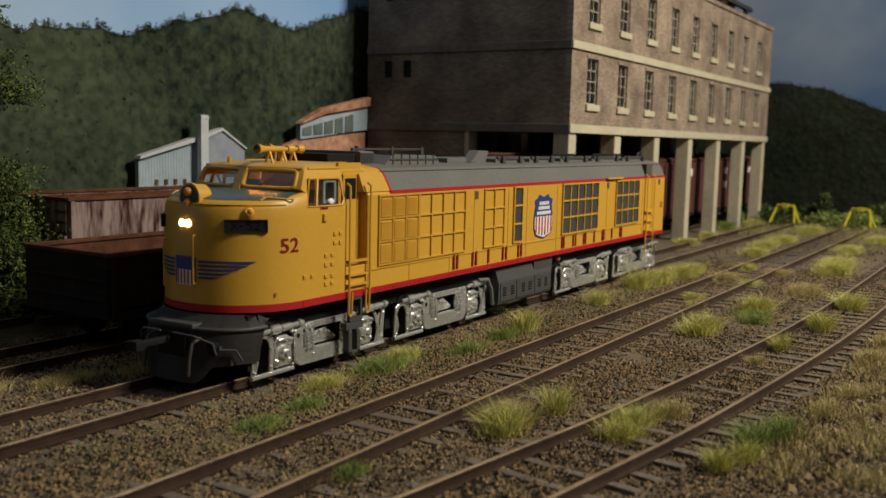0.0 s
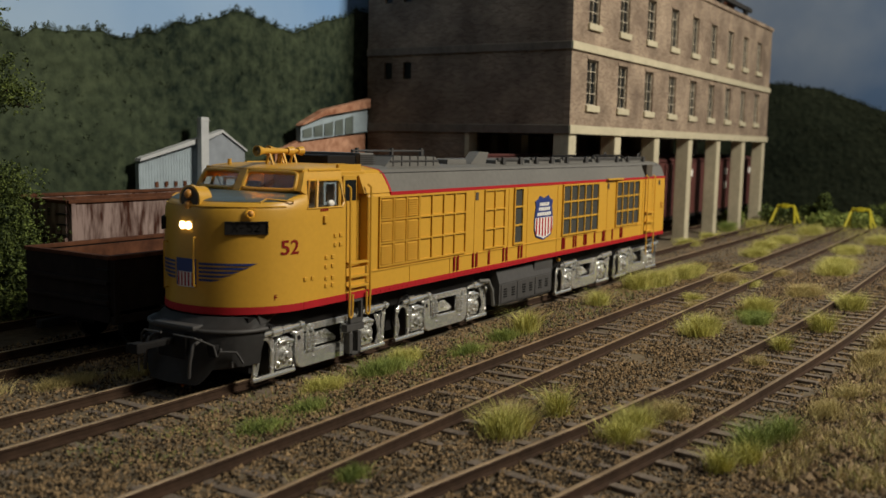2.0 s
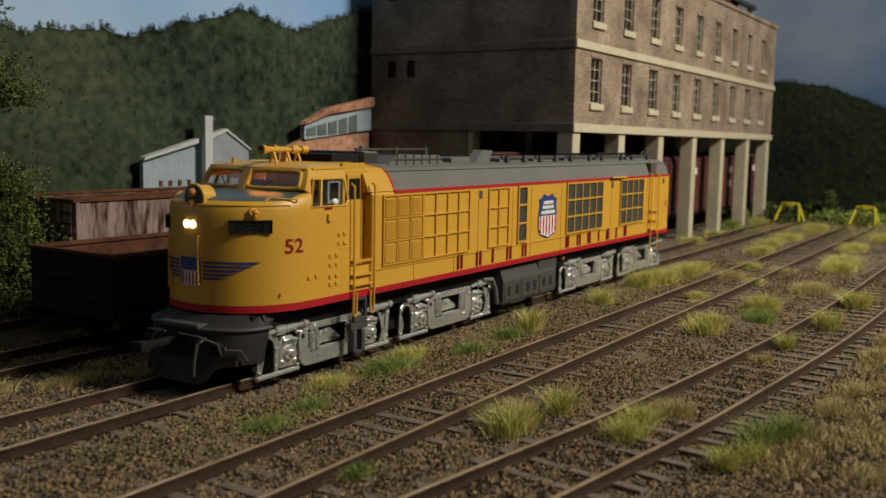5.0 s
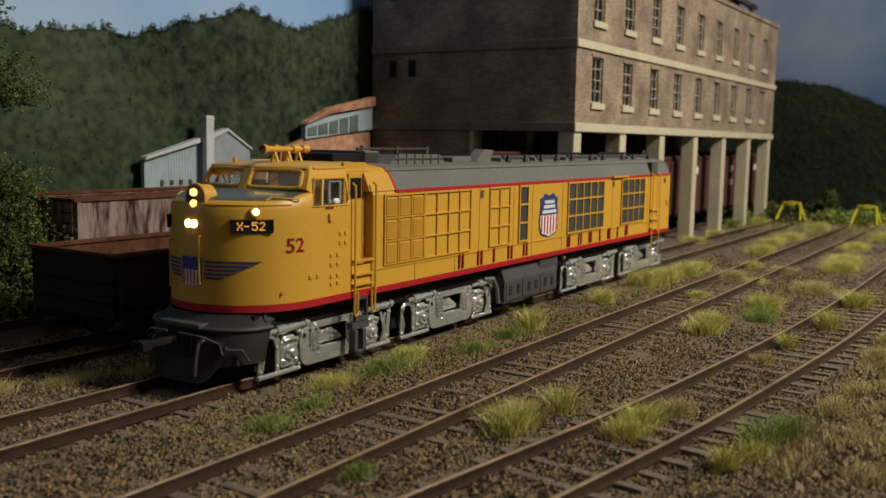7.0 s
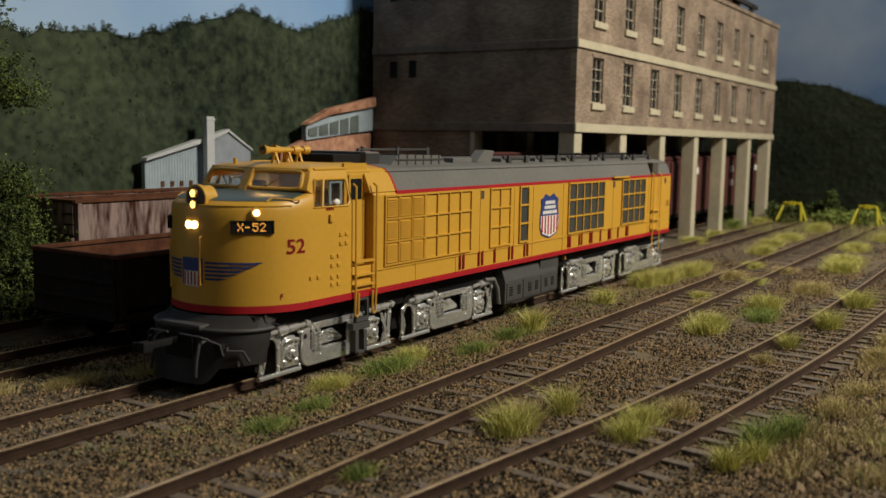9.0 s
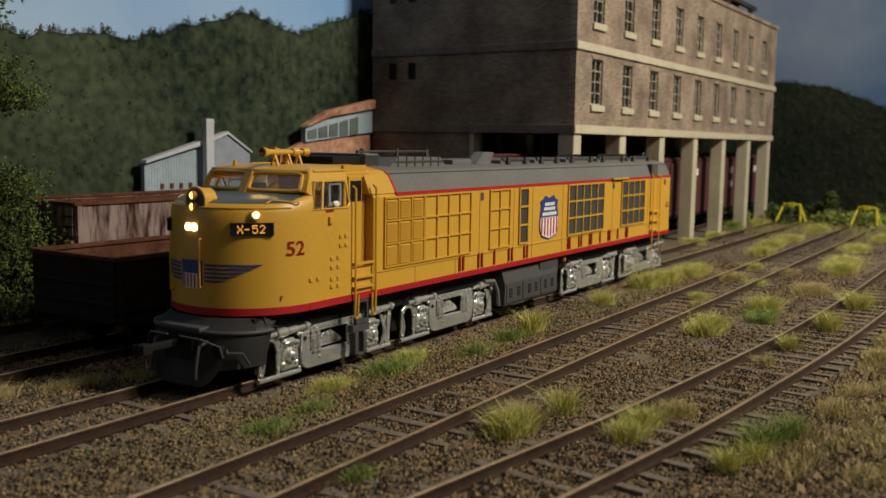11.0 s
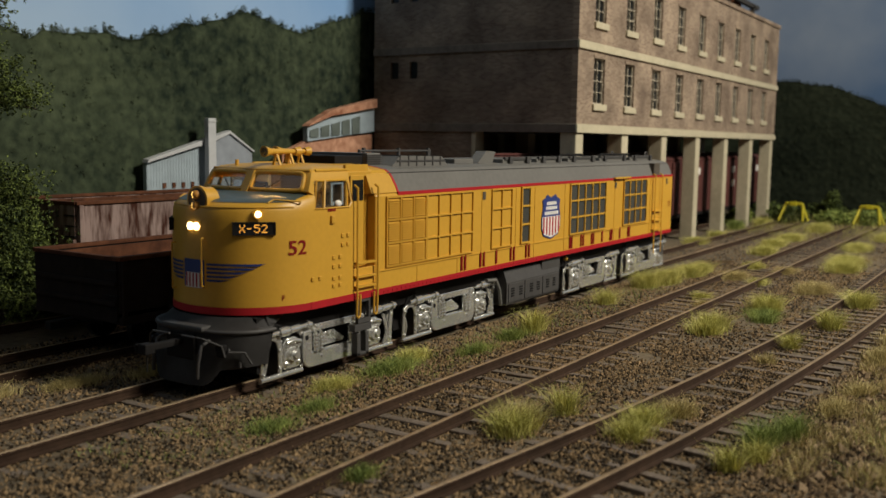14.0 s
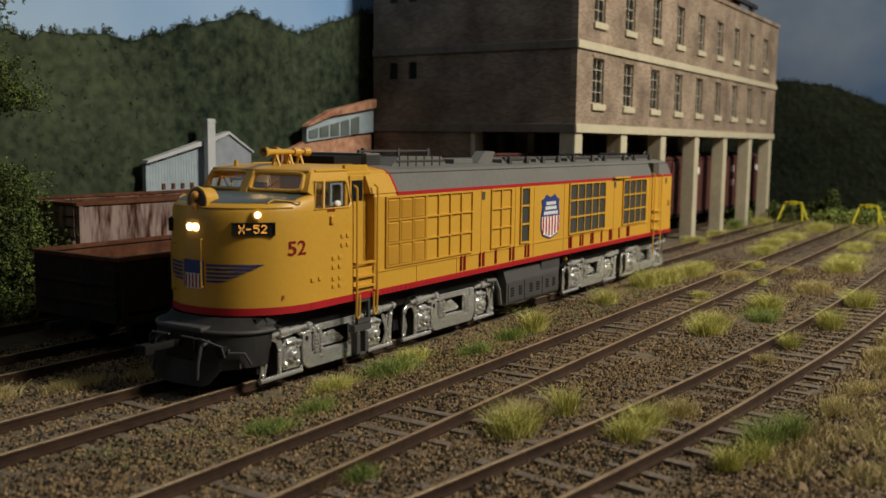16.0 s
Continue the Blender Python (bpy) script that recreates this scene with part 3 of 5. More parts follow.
def nose_shell(engine):
    """Nose and cab: one rounded shell with real window openings."""
    bm = bmesh.new()
    side = [(CAB_BACK, 0), (35.0, 0), (25.0, 0.3), (24.2, 0.3), (21.3, 0.3)]
    rows = []
    for z, off, d, hw in NOSE:
        near = [(max(x + lean * min(5.7, max(0.0, z - 39.3)), off + d + 0.1), -hw) for x, lean in side]
        front = [(nose_x(f, z), f * hw) for f in FRACS]
        rows.append([bm.verts.new((x, y, z)) for x, y in near + front + [(x, -y) for x, y in near[::-1]]])
    nn = len(rows[0])
    ns = len(side)
    lev = [r[0] for r in NOSE]
    for k in range(len(rows) - 1):
        z0, z1 = lev[k], lev[k + 1]
        for i in range(nn - 1):
            j = min(i, nn - 2 - i)
            if z0 >= 43.4 and z1 <= 47.7:
                f0 = i - ns
                if 0 <= f0 < len(FRACS) - 1:
                    lo, hi = FRACS[f0], FRACS[f0 + 1]
                    if 0.06 <= min(abs(lo), abs(hi)) and max(abs(lo), abs(hi)) <= 0.91:
                        continue
            if z0 >= 39.2 and z1 <= 45.9 and j in (1, 3):
                continue
            if z0 >= 34.2 and z1 <= 37.0 and ns <= i < ns + len(FRACS) - 1:
                lo, hi = abs(FRACS[i - ns]), abs(FRACS[i - ns + 1])
                if min(lo, hi) >= 0.53 and max(lo, hi) <= 0.87:
                    continue
            bm.faces.new((rows[k][i], rows[k][i + 1], rows[k + 1][i + 1], rows[k + 1][i]))
    bm.faces.new(rows[-1])
    bmesh.ops.remove_doubles(bm, verts=bm.verts, dist=0.001)
    bmesh.ops.recalc_face_normals(bm, faces=bm.faces)
    return part("cab_shell", bm, YELLOW, engine, "rounded yellow nose and cab", smooth=35)


def build_engine():
    e = thing("turbine_locomotive", 0, 0, 0, "yellow model turbine locomotive with grey roof, red stripes and silver trucks", "locomotive")
    shell = nose_shell(e)
    # trim that follows the nose
    part("nose_stripe", nose_patch(FRACS, [16.2, 17.0, 17.9], 0.16), RED, e, "red sill stripe round the nose", 60)
    frs = [f for f in FRACS if abs(f) <= 0.97]
    part("glare_panel", nose_patch([f * 0.96 for f in FRACS[1:-1]], [41.15, 41.7, 42.2, 42.6, 42.95], 0.0), DECK, shell, "dull green-grey anti-glare panel", 60)
    bpy.data.objects["glare_panel"].location.z = 0.00012
    for f0, f1 in ((-0.9, -0.065), (0.065, 0.9)):
        fr = [f0 + (f1 - f0) * k / 8 for k in range(9)]
        part("windscreen", nose_patch(fr, [43.5, 45.8, 47.6], -0.2), GLASS, shell, "clear windscreen pane", 60).visible_shadow = False
        bm = bmesh.new()
        fc, fh = (f0 + f1) / 2, (f1 - f0) / 2
        loop = []
        for q in range(32):
            a = q * math.pi / 16
            u, w = math.cos(a), math.sin(a)
            loop.append(nose_point(fc + fh * math.copysign(abs(u) ** 0.3, u), 45.55 + 2.05 * math.copysign(abs(w) ** 0.3, w), 0.05))
        tube(bm, loop + [loop[0]], 0.5, 8)
        part("windscreen_frame", bm, YELLOW, shell)
    for s in (-1, 1):
        part("side_window", boxes((22.4, 35.0, s * 16.75 - 0.1, s * 16.75 + 0.1, 39.4, 45.8)), GLASS, shell, "clear sliding cab window").visible_shadow = False
        bm = bmesh.new()
        tube(bm, [(21.4, s * 18.25, 39.4), (34.0, s * 18.25, 39.4), (35.0, s * 18.1, 40.4), (35.0, s * 17.0, 45.0), (34.2, s * 16.85, 45.8), (23.6, s * 16.85, 45.8), (21.4, s * 18.25, 39.4)], 0.3)
        tube(bm, [(24.6, s * 18.2, 39.4), (26.5, s * 16.85, 45.8)], 0.42)
        part("side_window_frame", bm, YELLOW, shell)
        part("sliding_sash", holed(29.2, 33.9, 39.8, 45.4, [(29.9, 33.3, 40.6, 44.8)], s * 16.4 - 0.2, s * 16.4 + 0.2), TIN, shell, "pale window sash")
        # Made-up white ball for a pale shape inside the window.
        part("arm_rest", ball(bmesh.new(), (31.6, s * 16.9, 40.2), 1.1, 2, 1.1, 0.5, 0.8), WHITE, shell, "small white arm rest", 60)
    # cab inside
    inside = part("cab_interior", boxes((24, 35.6, -14.5, 14.5, 38.5, 39.5), (34.6, 35.8, -15.3, 15.3, 39.5, 47.8)), CAB, e, "brown cab floor and rear wall")
    for y in (-8, 8):
        part("crew_seat", boxes((28, 31.5, y - 2, y + 2, 39.5, 41.8), (31, 32, y - 2, y + 2, 41.5, 44.6), bev=0.3), BLACK, inside)
    # Made-up panel and boxes break up the even glow behind the windscreen.
    part("cab_dark_panel", boxes((34.2, 34.7, -4.0, 4.0, 39.5, 46.6), bev=0.1), BLACK, inside, "dark door in the cab's rear wall")
    for y in (-10.5, 10.5):
        part("wall_locker", boxes((33.6, 34.7, y - 3.0, y + 3.0, 42.6, 46.8), bev=0.2), TIN2, inside, "pale grey wall locker")
    part("control_stand", boxes((21, 23.5, -9, 9, 40.4, 43.2), bev=0.4), BLACK, inside)
    part("windscreen_post", prism(bmesh.new(), [(16.9, 43.0), (18.4, 43.0), (21.0, 48.0), (19.7, 48.0)], -1.1, 1.1), YELLOW, shell)
    # roof lip over the windscreen and gutter lines
    bm = bmesh.new()
    tube(bm, [nose_point(f, 48.1, 0.25) for f in FRACS[1:-1]], 0.35)
    for s in (-1, 1):
        tube(bm, [(24.4, s * 15.85, 48.1), (36, s * 15.85, 48.2)], 0.35)
    part("roof_gutter", bm, YELLOW, shell)
    for s in (-1, 1):
        part("windscreen_wiper", tube(bmesh.new(), [nose_point(s * 0.3, 43.3, 0.3), nose_point(s * 0.55, 46.0, 0.35)], 0.13, 5), BLACK, shell)
        part("nose_grab_iron", tube(bmesh.new(), [nose_point(s * 0.78, 41.2, 0.2), nose_point(s * 0.78, 41.9, 0.8), nose_point(s * 0.96, 41.4, 1.0), nose_point(s * 0.97, 40.9, 0.1)], 0.2), YELLOW, shell)
    # beaded line under the glare panel
    part("nose_bead", tube(bmesh.new(), [nose_point(f, 40.2, 0.05) for f in frs], 0.22), YELLOW, shell)
    # handrails on the nose
    for f, z0, z1 in ((0.42, 21, 31.5), (-0.16, 22.5, 33.2)):
        bm = bmesh.new()
        tube(bm, [nose_point(f, z0, 0), nose_point(f, z0, 0.9), nose_point(f, z1, 0.9), nose_point(f, z1, 0)], 0.24)
        part("nose_handrail", bm, YELLOW, e)
    # number boards, with the figures cut through a black mask
    figures = {"X": ("X...X", "X...X", ".X.X.", "..X..", ".X.X.", "X...X", "X...X"), "-": (".....", ".....", ".....", "XXXX.", ".....", ".....", "....."),
               "5": ("XXXXX", "X....", "XXXX.", "....X", "....X", "X...X", ".XXX."), "2": (".XXX.", "X...X", "....X", "...X.", "..X..", ".X...", "XXXXX")}
    lamps = {}
    for s in (-1, 1):
        a, b = (nose_point(-0.55, 35, 0.35), nose_point(-0.87, 35, 0.35)) if s < 0 else (nose_point(0.87, 35, 0.35), nose_point(0.55, 35, 0.35))
        w = (b - a).length
        ang = math.degrees(math.atan2((b - a).y, (b - a).x))
        mid = (nose_point(s * 0.70, 35, 0.3) + (a + b) / 2) / 2
        H = 2.3
        board = part("number_board", boxes((-w / 2 - 0.3, w / 2 + 0.3, 1.2, 1.9, -H / 2 - 0.3, H / 2 + 0.3), (-w / 2 - 0.3, -w / 2, -0.2, 1.9, -H / 2 - 0.3, H / 2 + 0.3), (w / 2, w / 2 + 0.3, -0.2, 1.9, -H / 2 - 0.3, H / 2 + 0.3),
                              (-w / 2, w / 2, -0.2, 1.9, H / 2, H / 2 + 0.3), (-w / 2, w / 2, -0.2, 1.9, -H / 2 - 0.3, -H / 2)), BLACK, e, "black number board with cut-out figures")
        board.matrix_basis = pose(mid.x * MM, mid.y * MM, 35.6 * MM, 0, 0, ang)
        cell = 1.9 / 7
        grid = {}
        x0 = -w / 2 + 1.2
        adv = (w - 2.4) / 4
        for k, ch in enumerate("X-52"):
            for r, line in enumerate(figures[ch]):
                for q, mark in enumerate(line):
                    if mark == "X":
                        grid[(k, r, q)] = True
        bm = bmesh.new()
        cw = adv * 0.78 / 5
        box(bm, -w / 2, w / 2, -0.05, 0.05, 0.95, H / 2)
        box(bm, -w / 2, w / 2, -0.05, 0.05, -H / 2, -0.95)
        box(bm, -w / 2, x0, -0.05, 0.05, -0.95, 0.95)
        for k in range(4):
            xk = x0 + k * adv
            for r in range(7):
                for q in range(5):
                    if (k, r, q) not in grid:
                        box(bm, xk + q * cw, xk + (q + 1) * cw, -0.05, 0.05, 0.95 - (r + 1) * cell, 0.95 - r * cell)
            box(bm, xk + 5 * cw, (x0 + (k + 1) * adv) if k < 3 else w / 2, -0.05, 0.05, -0.95, 0.95)
        part("mask", bm, BLACK, board, "black mask with cut-out figures")
        # the lamp bar behind: it turns its lit side to the mask when switched on
        bm = box(bmesh.new(), -w / 2 + 0.3, w / 2 - 0.3, -0.35, 0.35, -1.1, 1.1)
        lamp = part("board_lamp", bm, BLACK, board, "lamp bar lit on one side")
        lamp.data.materials.append(BOARD_GLOW)
        for p in lamp.data.polygons:
            if p.normal.y > 0.9:
                p.material_index = 1
        lamps["board", s] = (lamp, (0, 0.75, 0))
        # class lamp above the board
        fr = 0.74 * s if s < 0 else 0.9
        c = nose_point(fr, 38.8, 0.0)
        out = nose_point(fr, 38.8, 1.0) - c
        out.normalize()
        bm = cyl(bmesh.new(), (-0.6, 0, 0), (0.45, 0, 0), 1.25, 18)
        cl = part("class_lamp", bm, YELLOW, e, "small round class lamp in a yellow bezel", 40)
        cl.matrix_basis = pose(c.x * MM, c.y * MM, c.z * MM, 0, 0, math.degrees(math.atan2(out.y, out.x)))
        bm = ball(bmesh.new(), (0, 0, 0), 0.75, 3)
        bulb = part("bulb", bm, AMBER, cl, "bulb lit on one side", 60)
        bulb.data.materials.append(CLASS_GLOW)
        for p in bulb.data.polygons:
            if p.center.x < 0.05 * MM:
                p.material_index = 1
        lamps["class", s] = (bulb, (0.5, 0, 0))
    # twin headlight
    hl = part("headlight", boxes((1.5, 3.6, -2.5, 2.5, 34.3, 37.3), bev=0.4), YELLOW, e, "twin sealed-beam headlight")
    for y in (-0.95, 0.95):
        part("beam", cyl(bmesh.new(), (1.15, y, 35.8), (2.2, y, 35.8), 0.85, 18), HEAD_GLOW, hl, "lit headlight lens", 40)
    # oscillating signal light on top of the nose
    sl = part("signal_light", cyl(cyl(bmesh.new(), (3.2, 0, 41.5), (6.6, 0, 41.5), 2.9, 28), (2.6, 0, 41.5), (3.5, 0, 41.5), 3.25, 28), YELLOW, e, "round yellow oscillating light housing", 40)
    part("reflector", cyl(bmesh.new(), (2.5, 0, 41.5), (2.75, 0, 41.5), 2.75, 28), CAB, sl, "dull dark reflector", 40)
    for z in (42.75, 40.25):
        bm = ball(bmesh.new(), (0, 0, 0), 1.05, 3)
        bulb = part("bulb", bm, AMBER, sl, "bulb lit on one side", 60)
        bulb.data.materials.append(MARS_GLOW)
        for p in bulb.data.polygons:
            if p.center.x < -0.62 * MM:
                p.material_index = 1
        lamps["signal", z] = (bulb, (2.35, 0, z))
    # cab lamp under the roof
    bm = box(bmesh.new(), -1.2, 1.2, -5, 5, -0.3, 0.3, bev=0.12)
    lamp = part("cab_lamp", bm, BLACK, e, "cab ceiling lamp lit on one side")
    lamp.data.materials.append(CAB_GLOW)
    for p in lamp.data.polygons:
        if p.normal.z > 0.9:
            p.material_index = 1
    lamps["cab", 0] = (lamp, (27, 0, 47.9))
    # emblem and wings on the nose: plain shapes in their colours
    em = part("nose_emblem", nose_patch([-0.17 + 0.34 * k / 6 for k in range(7)], [22.2, 24.5, 28.4], 0.2), BLUE, e, "shield-shaped emblem in red, white and blue", 60)
    part("emblem_field", nose_patch([-0.14 + 0.28 * k / 6 for k in range(7)], [22.0, 23.0, 25.4], 0.27), WHITE, em, "white lower field", 60)
    for k in range(5):
        f = -0.115 + 0.0575 * k
        part("stripe", nose_patch([f - 0.013, f + 0.013], [22.2, 25.3], 0.33), RED, em)
    for s in (-1, 1):
        ends = (0.80, 0.745, 0.665, 0.575, 0.48, 0.37)
        for k in range(5):
            z1 = 27.7 - 0.9 * k
            bm = bmesh.new()
            low = [bm.verts.new(nose_point(s * (0.2 + (ends[k + 1] - 0.2) * q / 8), z1 - 0.52, 0.14)) for q in range(9)]
            top = [bm.verts.new(nose_point(s * (0.2 + (ends[k] - 0.2) * q / 8), z1, 0.14)) for q in range(9)]
            for q in range(8):
                bm.faces.new((low[q], low[q + 1], top[q + 1], top[q]))
            part("wing_feather", bm, BLUE, e, "dark blue painted feather", 60)
    # road number
    for x, size in ((16.0, 4.6),):
        for s in (-1, 1):
            bm = glyph_mesh("52", size)
            for v in bm.verts:
                px, pz = x + v.co.x * (1.12 if s < 0 else -1.12), 30.8 + v.co.y
                v.co = nose_point(side_fr(px) * -s, pz, 0.12)
            part("road_number", bm, LETTER, e, "dark red road number")
    # doorway recess, door, ladder and grab rails
    for s in (-1, 1):
        part("cab_rear_wall", boxes((36.0, 45.0, s * 15.2 - 0.4, s * 15.2 + 0.4, 16.5, 49.4)), YELLOW, e)
        door = part("cab_door", boxes((37.2, 42.6, s * 15.9 - 0.3, s * 15.9 + 0.3, 24.5, 46.8), bev=0.2), YELLOW, e, "yellow cab door")
        part("door_window", boxes((37.9, 42.2, s * 16.15 - 0.15, s * 16.15 + 0.15, 40.5, 45.6)), PANE, door, "dark door pane")
        part("door_header", boxes((36.0, 46.0, s * 15.0 - 1.0, s * 15.0 + 1.0, 46.4, 47.7), bev=0.25), YELLOW, e)
        part("doorstep_pocket", boxes((36, 45, s * 16.6 - 1.5, s * 16.6 + 1.5, 16.3, 24.0), bev=0.2), YELLOW, e)
        part("sill_stripe", boxes((20, 45, s * 18.35 - 0.12, s * 18.35 + 0.12, 16.2, 17.9)), RED, e)
        for x, w in ((36.3, 1.3), (44.6, -1.3)):
            bm = bmesh.new()
            tube(bm, [(x, s * 18.2, 44.5), (x, s * 19.2, 43.8), (x, s * 19.2, 17.5), (x, s * 19.0, 12.2), (x + w * 0.5, s * 19.0, 11.7), (x + w, s * 19.0, 12.2), (x + w, s * 19.1, 17.6)], 0.3)
            part("door_handrail", bm, YELLOW, e)
        for z in (19.4, 21.9, 25.3):
            part("door_step", boxes((36.3, 44.6, s * 18.4 - 0.7, s * 18.4 + 0.7, z - 0.25, z + 0.25)), YELLOW, e)
        ya, yb = sorted((s * 16.3, s * 18.2))
        ls = part("lower_step", boxes((36.6, 43.6, ya, yb, 8.0, 9.8), (37.6, 39.0, ya, yb, 1.8, 7.6), (41.0, 42.4, ya, yb, 1.8, 7.6), (37.6, 42.4, ya, yb, 1.8, 2.6), bev=0.2), DARKGREY, e, "dark grey step box under the door")
        part("step_bracket", holed(37.8, 43.0, 10.0, 16.2, [(38.7, 42.1, 11.2, 15.4)], s * 17.4, s * 18.3), DARKGREY, ls)
        part("cab_label", boxes(*[(26.0 + 0.75 * q, 26.5 + 0.75 * q, s * 18.36 - 0.06, s * 18.36 + 0.06, 38.6, 39.3) for q in range(4)]), LETTER, e, "tiny dark painted bars")
        part("horn_bracket", boxes((26.9, 28.3, s * 18.5 - 0.4, s * 18.5 + 0.4, 35.8, 37.6), bev=0.2), YELLOW, e)
        for x, z in ((31.5, 32.6), (33.6, 32.6), (31.5, 30.4), (33.6, 30.4), (28.2, 27.6), (30.6, 27.6), (28.2, 25.4), (30.6, 25.4), (28.2, 22.6), (30.6, 22.6), (28.2, 20.8), (30.6, 20.8), (20.6, 23.2), (23.2, 23.2)):
            fr = side_fr(x) if x < 20 else -1
            y = abs(nose_point(fr, z).y)
            part("bolt_plate", boxes((x - 0.55, x + 0.55, s * y - 0.3, s * y + 0.3, z - 0.45, z + 0.45), bev=0.12), YELLOW, e)
    part("cab_roof_rear", prism(bmesh.new(), [(-15.6, 47.4), (15.6, 47.4), (15.2, 48.2), (12.6, 49.0), (9.0, 49.4), (-9.0, 49.4), (-12.6, 49.0), (-15.2, 48.2)], 35.7, 46.5, "x"), YELLOW, e, smooth=35)
    # long hood
    L = 267.0
    prof = [(-HW, BOT), (HW, BOT), (HW, TOP), (17.9, TOP + 0.8), (-17.9, TOP + 0.8), (-HW, TOP)]
    hood = part("hood", prism(bmesh.new(), prof, 44.8, L, "x"), YELLOW, e, "long yellow hood side")
    bv = hood.modifiers.new("round", "BEVEL")
    bv.width, bv.segments, bv.limit_method = 0.0007, 3, "ANGLE"
    roof_prof = [(-17.9, TOP + 0.8), (17.9, TOP + 0.8), (17.3, 43.6), (16.7, 45.1), (16.2, 46.3), (15.9, 47.1), (14.9, 47.9), (11.0, 48.7), (0, 49.2), (-11.0, 48.7), (-14.9, 47.9), (-15.9, 47.1), (-16.2, 46.3), (-16.7, 45.1), (-17.3, 43.6)]

    def swept(z):
        """How far the end of the yellow reaches back at a height: upright low down, curling forward at the top."""
        return 4.2 * math.sqrt(max(0.0, 1 - ((z - 42.0) / 7.3) ** 2))
    bm = prism(bmesh.new(), roof_prof, 50.5, L - 0.4, "x")
    for v in bm.verts:
        if v.co.x < 60:
            v.co.x += swept(v.co.z)
        elif v.co.z > 46:
            v.co.x -= (v.co.z - 46) * 0.9
    part("roof", bm, GREY, e, "long grey roof with slanted shoulders")
    bm = prism(bmesh.new(), [(p[0] * 1.002, p[1] + 0.02) for p in roof_prof], 43.5, 50.2, "x")
    for v in bm.verts:
        if v.co.x > 48:
            v.co.x += swept(v.co.z)
        else:
            v.co.x += max(0, v.co.z - 47) * 0.6
    part("hood_fairing", bm, YELLOW, e, "yellow fairing behind the cab")
    bm = prism(bmesh.new(), [(p[0] * 1.008, p[1] + 0.05) for p in roof_prof], 50.2, 50.95, "x")
    for v in bm.verts:
        v.co.x += swept(v.co.z)
    part("roof_edge_stripe", bm, RED, e, "slanting red stripe")
    for s in (-1, 1):
        part("upper_stripe", boxes((54.3, L - 0.3, s * 18.12 - 0.3, s * 18.12 + 0.3, TOP + 0.1, TOP + 0.95)), RED, e, "red stripe under the roof")
        part("lower_stripe", boxes((45, L - 0.3, s * 18.3 - 0.15, s * 18.3 + 0.15, BOT - 0.1, BOT + 1.45)), RED, e, "red sill stripe")
        bm = bmesh.new()
        for k in range(111):
            box(bm, 46 + k * 2, 46.45 + k * 2, s * 18.5 - 0.08, s * 18.5 + 0.08, 16.6, 17.1)
        part("sill_rivets", bm, RED, e)
        part("roof_seam", tube(bmesh.new(), [(52.5, s * 16.0, 47.1), (L - 2, s * 16.0, 47.1)], 0.14, 5), DARKGREY, e)
        side_panels(e, s)
    # rear end
    part("rear_door", boxes((L - 0.1, L + 0.5, -4, 4, 18, 40), bev=0.15), YELLOW, e)
    part("rear_pilot", boxes((L - 6, L + 1, -15, 15, 5, 16), bev=0.6), DARKGREY, e)
    part("rear_coupler", boxes((L, L + 9, -1.2, 1.2, 8.2, 10.6), (L + 7, L + 11, -2.4, 2.0, 7.8, 11), bev=0.4), BLACK, e)
    # frame and tank
    part("underframe", boxes((9, L - 5, -14, 14, 11.0, 16.25), (30, 250, -7, 7, 6.0, 11.0)), BLACK, e)
    bm = prism(bmesh.new(), [(-17.3, 3.6), (17.3, 3.6), (17.6, 4.2), (17.6, 10.8), (16.2, 14.8), (-16.2, 14.8), (-17.6, 10.8), (-17.6, 4.2)], 115.5, 153.5, "x")
    tank = part("fuel_tank", bm, DARKGREY, e, "dark grey tank and equipment box between the trucks")
    for s in (-1, 1):
        for x0, x1, z0, z1 in ((116.5, 127, 4.4, 10.4), (127.6, 140, 4.4, 10.4), (140.6, 152.8, 4.4, 10.4)):
            part("tank_panel", boxes((x0, x1, s * 17.6 - 0.25, s * 17.6 + 0.25, z0, z1), bev=0.12), DARKGREY, tank)
        for x in (119, 124.5, 132, 137, 144, 149):
            part("tank_vent", boxes(*[(x - 1, x + 1, s * 17.9 - 0.15, s * 17.9 + 0.15, 6.2 + q * 0.8, 6.6 + q * 0.8) for q in range(4)]), BLACK, tank)
        part("air_pipe", tube(bmesh.new(), [(106, s * 15.5, 12.6), (111, s * 16, 12.2), (113, s * 16.3, 9.0), (114, s * 16.3, 4.0)], 0.6, 8), GREY, e)
        part("equipment_box", boxes((141.0, 155.0, s * 15.6 - 1.5, s * 15.6 + 1.5, 10.9, 16.0), bev=0.2), DARKGREY, e)
    part("valve_knob", ball(bmesh.new(), (163, -15.5, 14.0), 0.9, 2), YELLOW, e)
    build_pilot(e)
    build_roof_details(e)
    for cx in (33, 88.2, 189, 244.5):
        build_truck(e, cx)
    return e, lamps


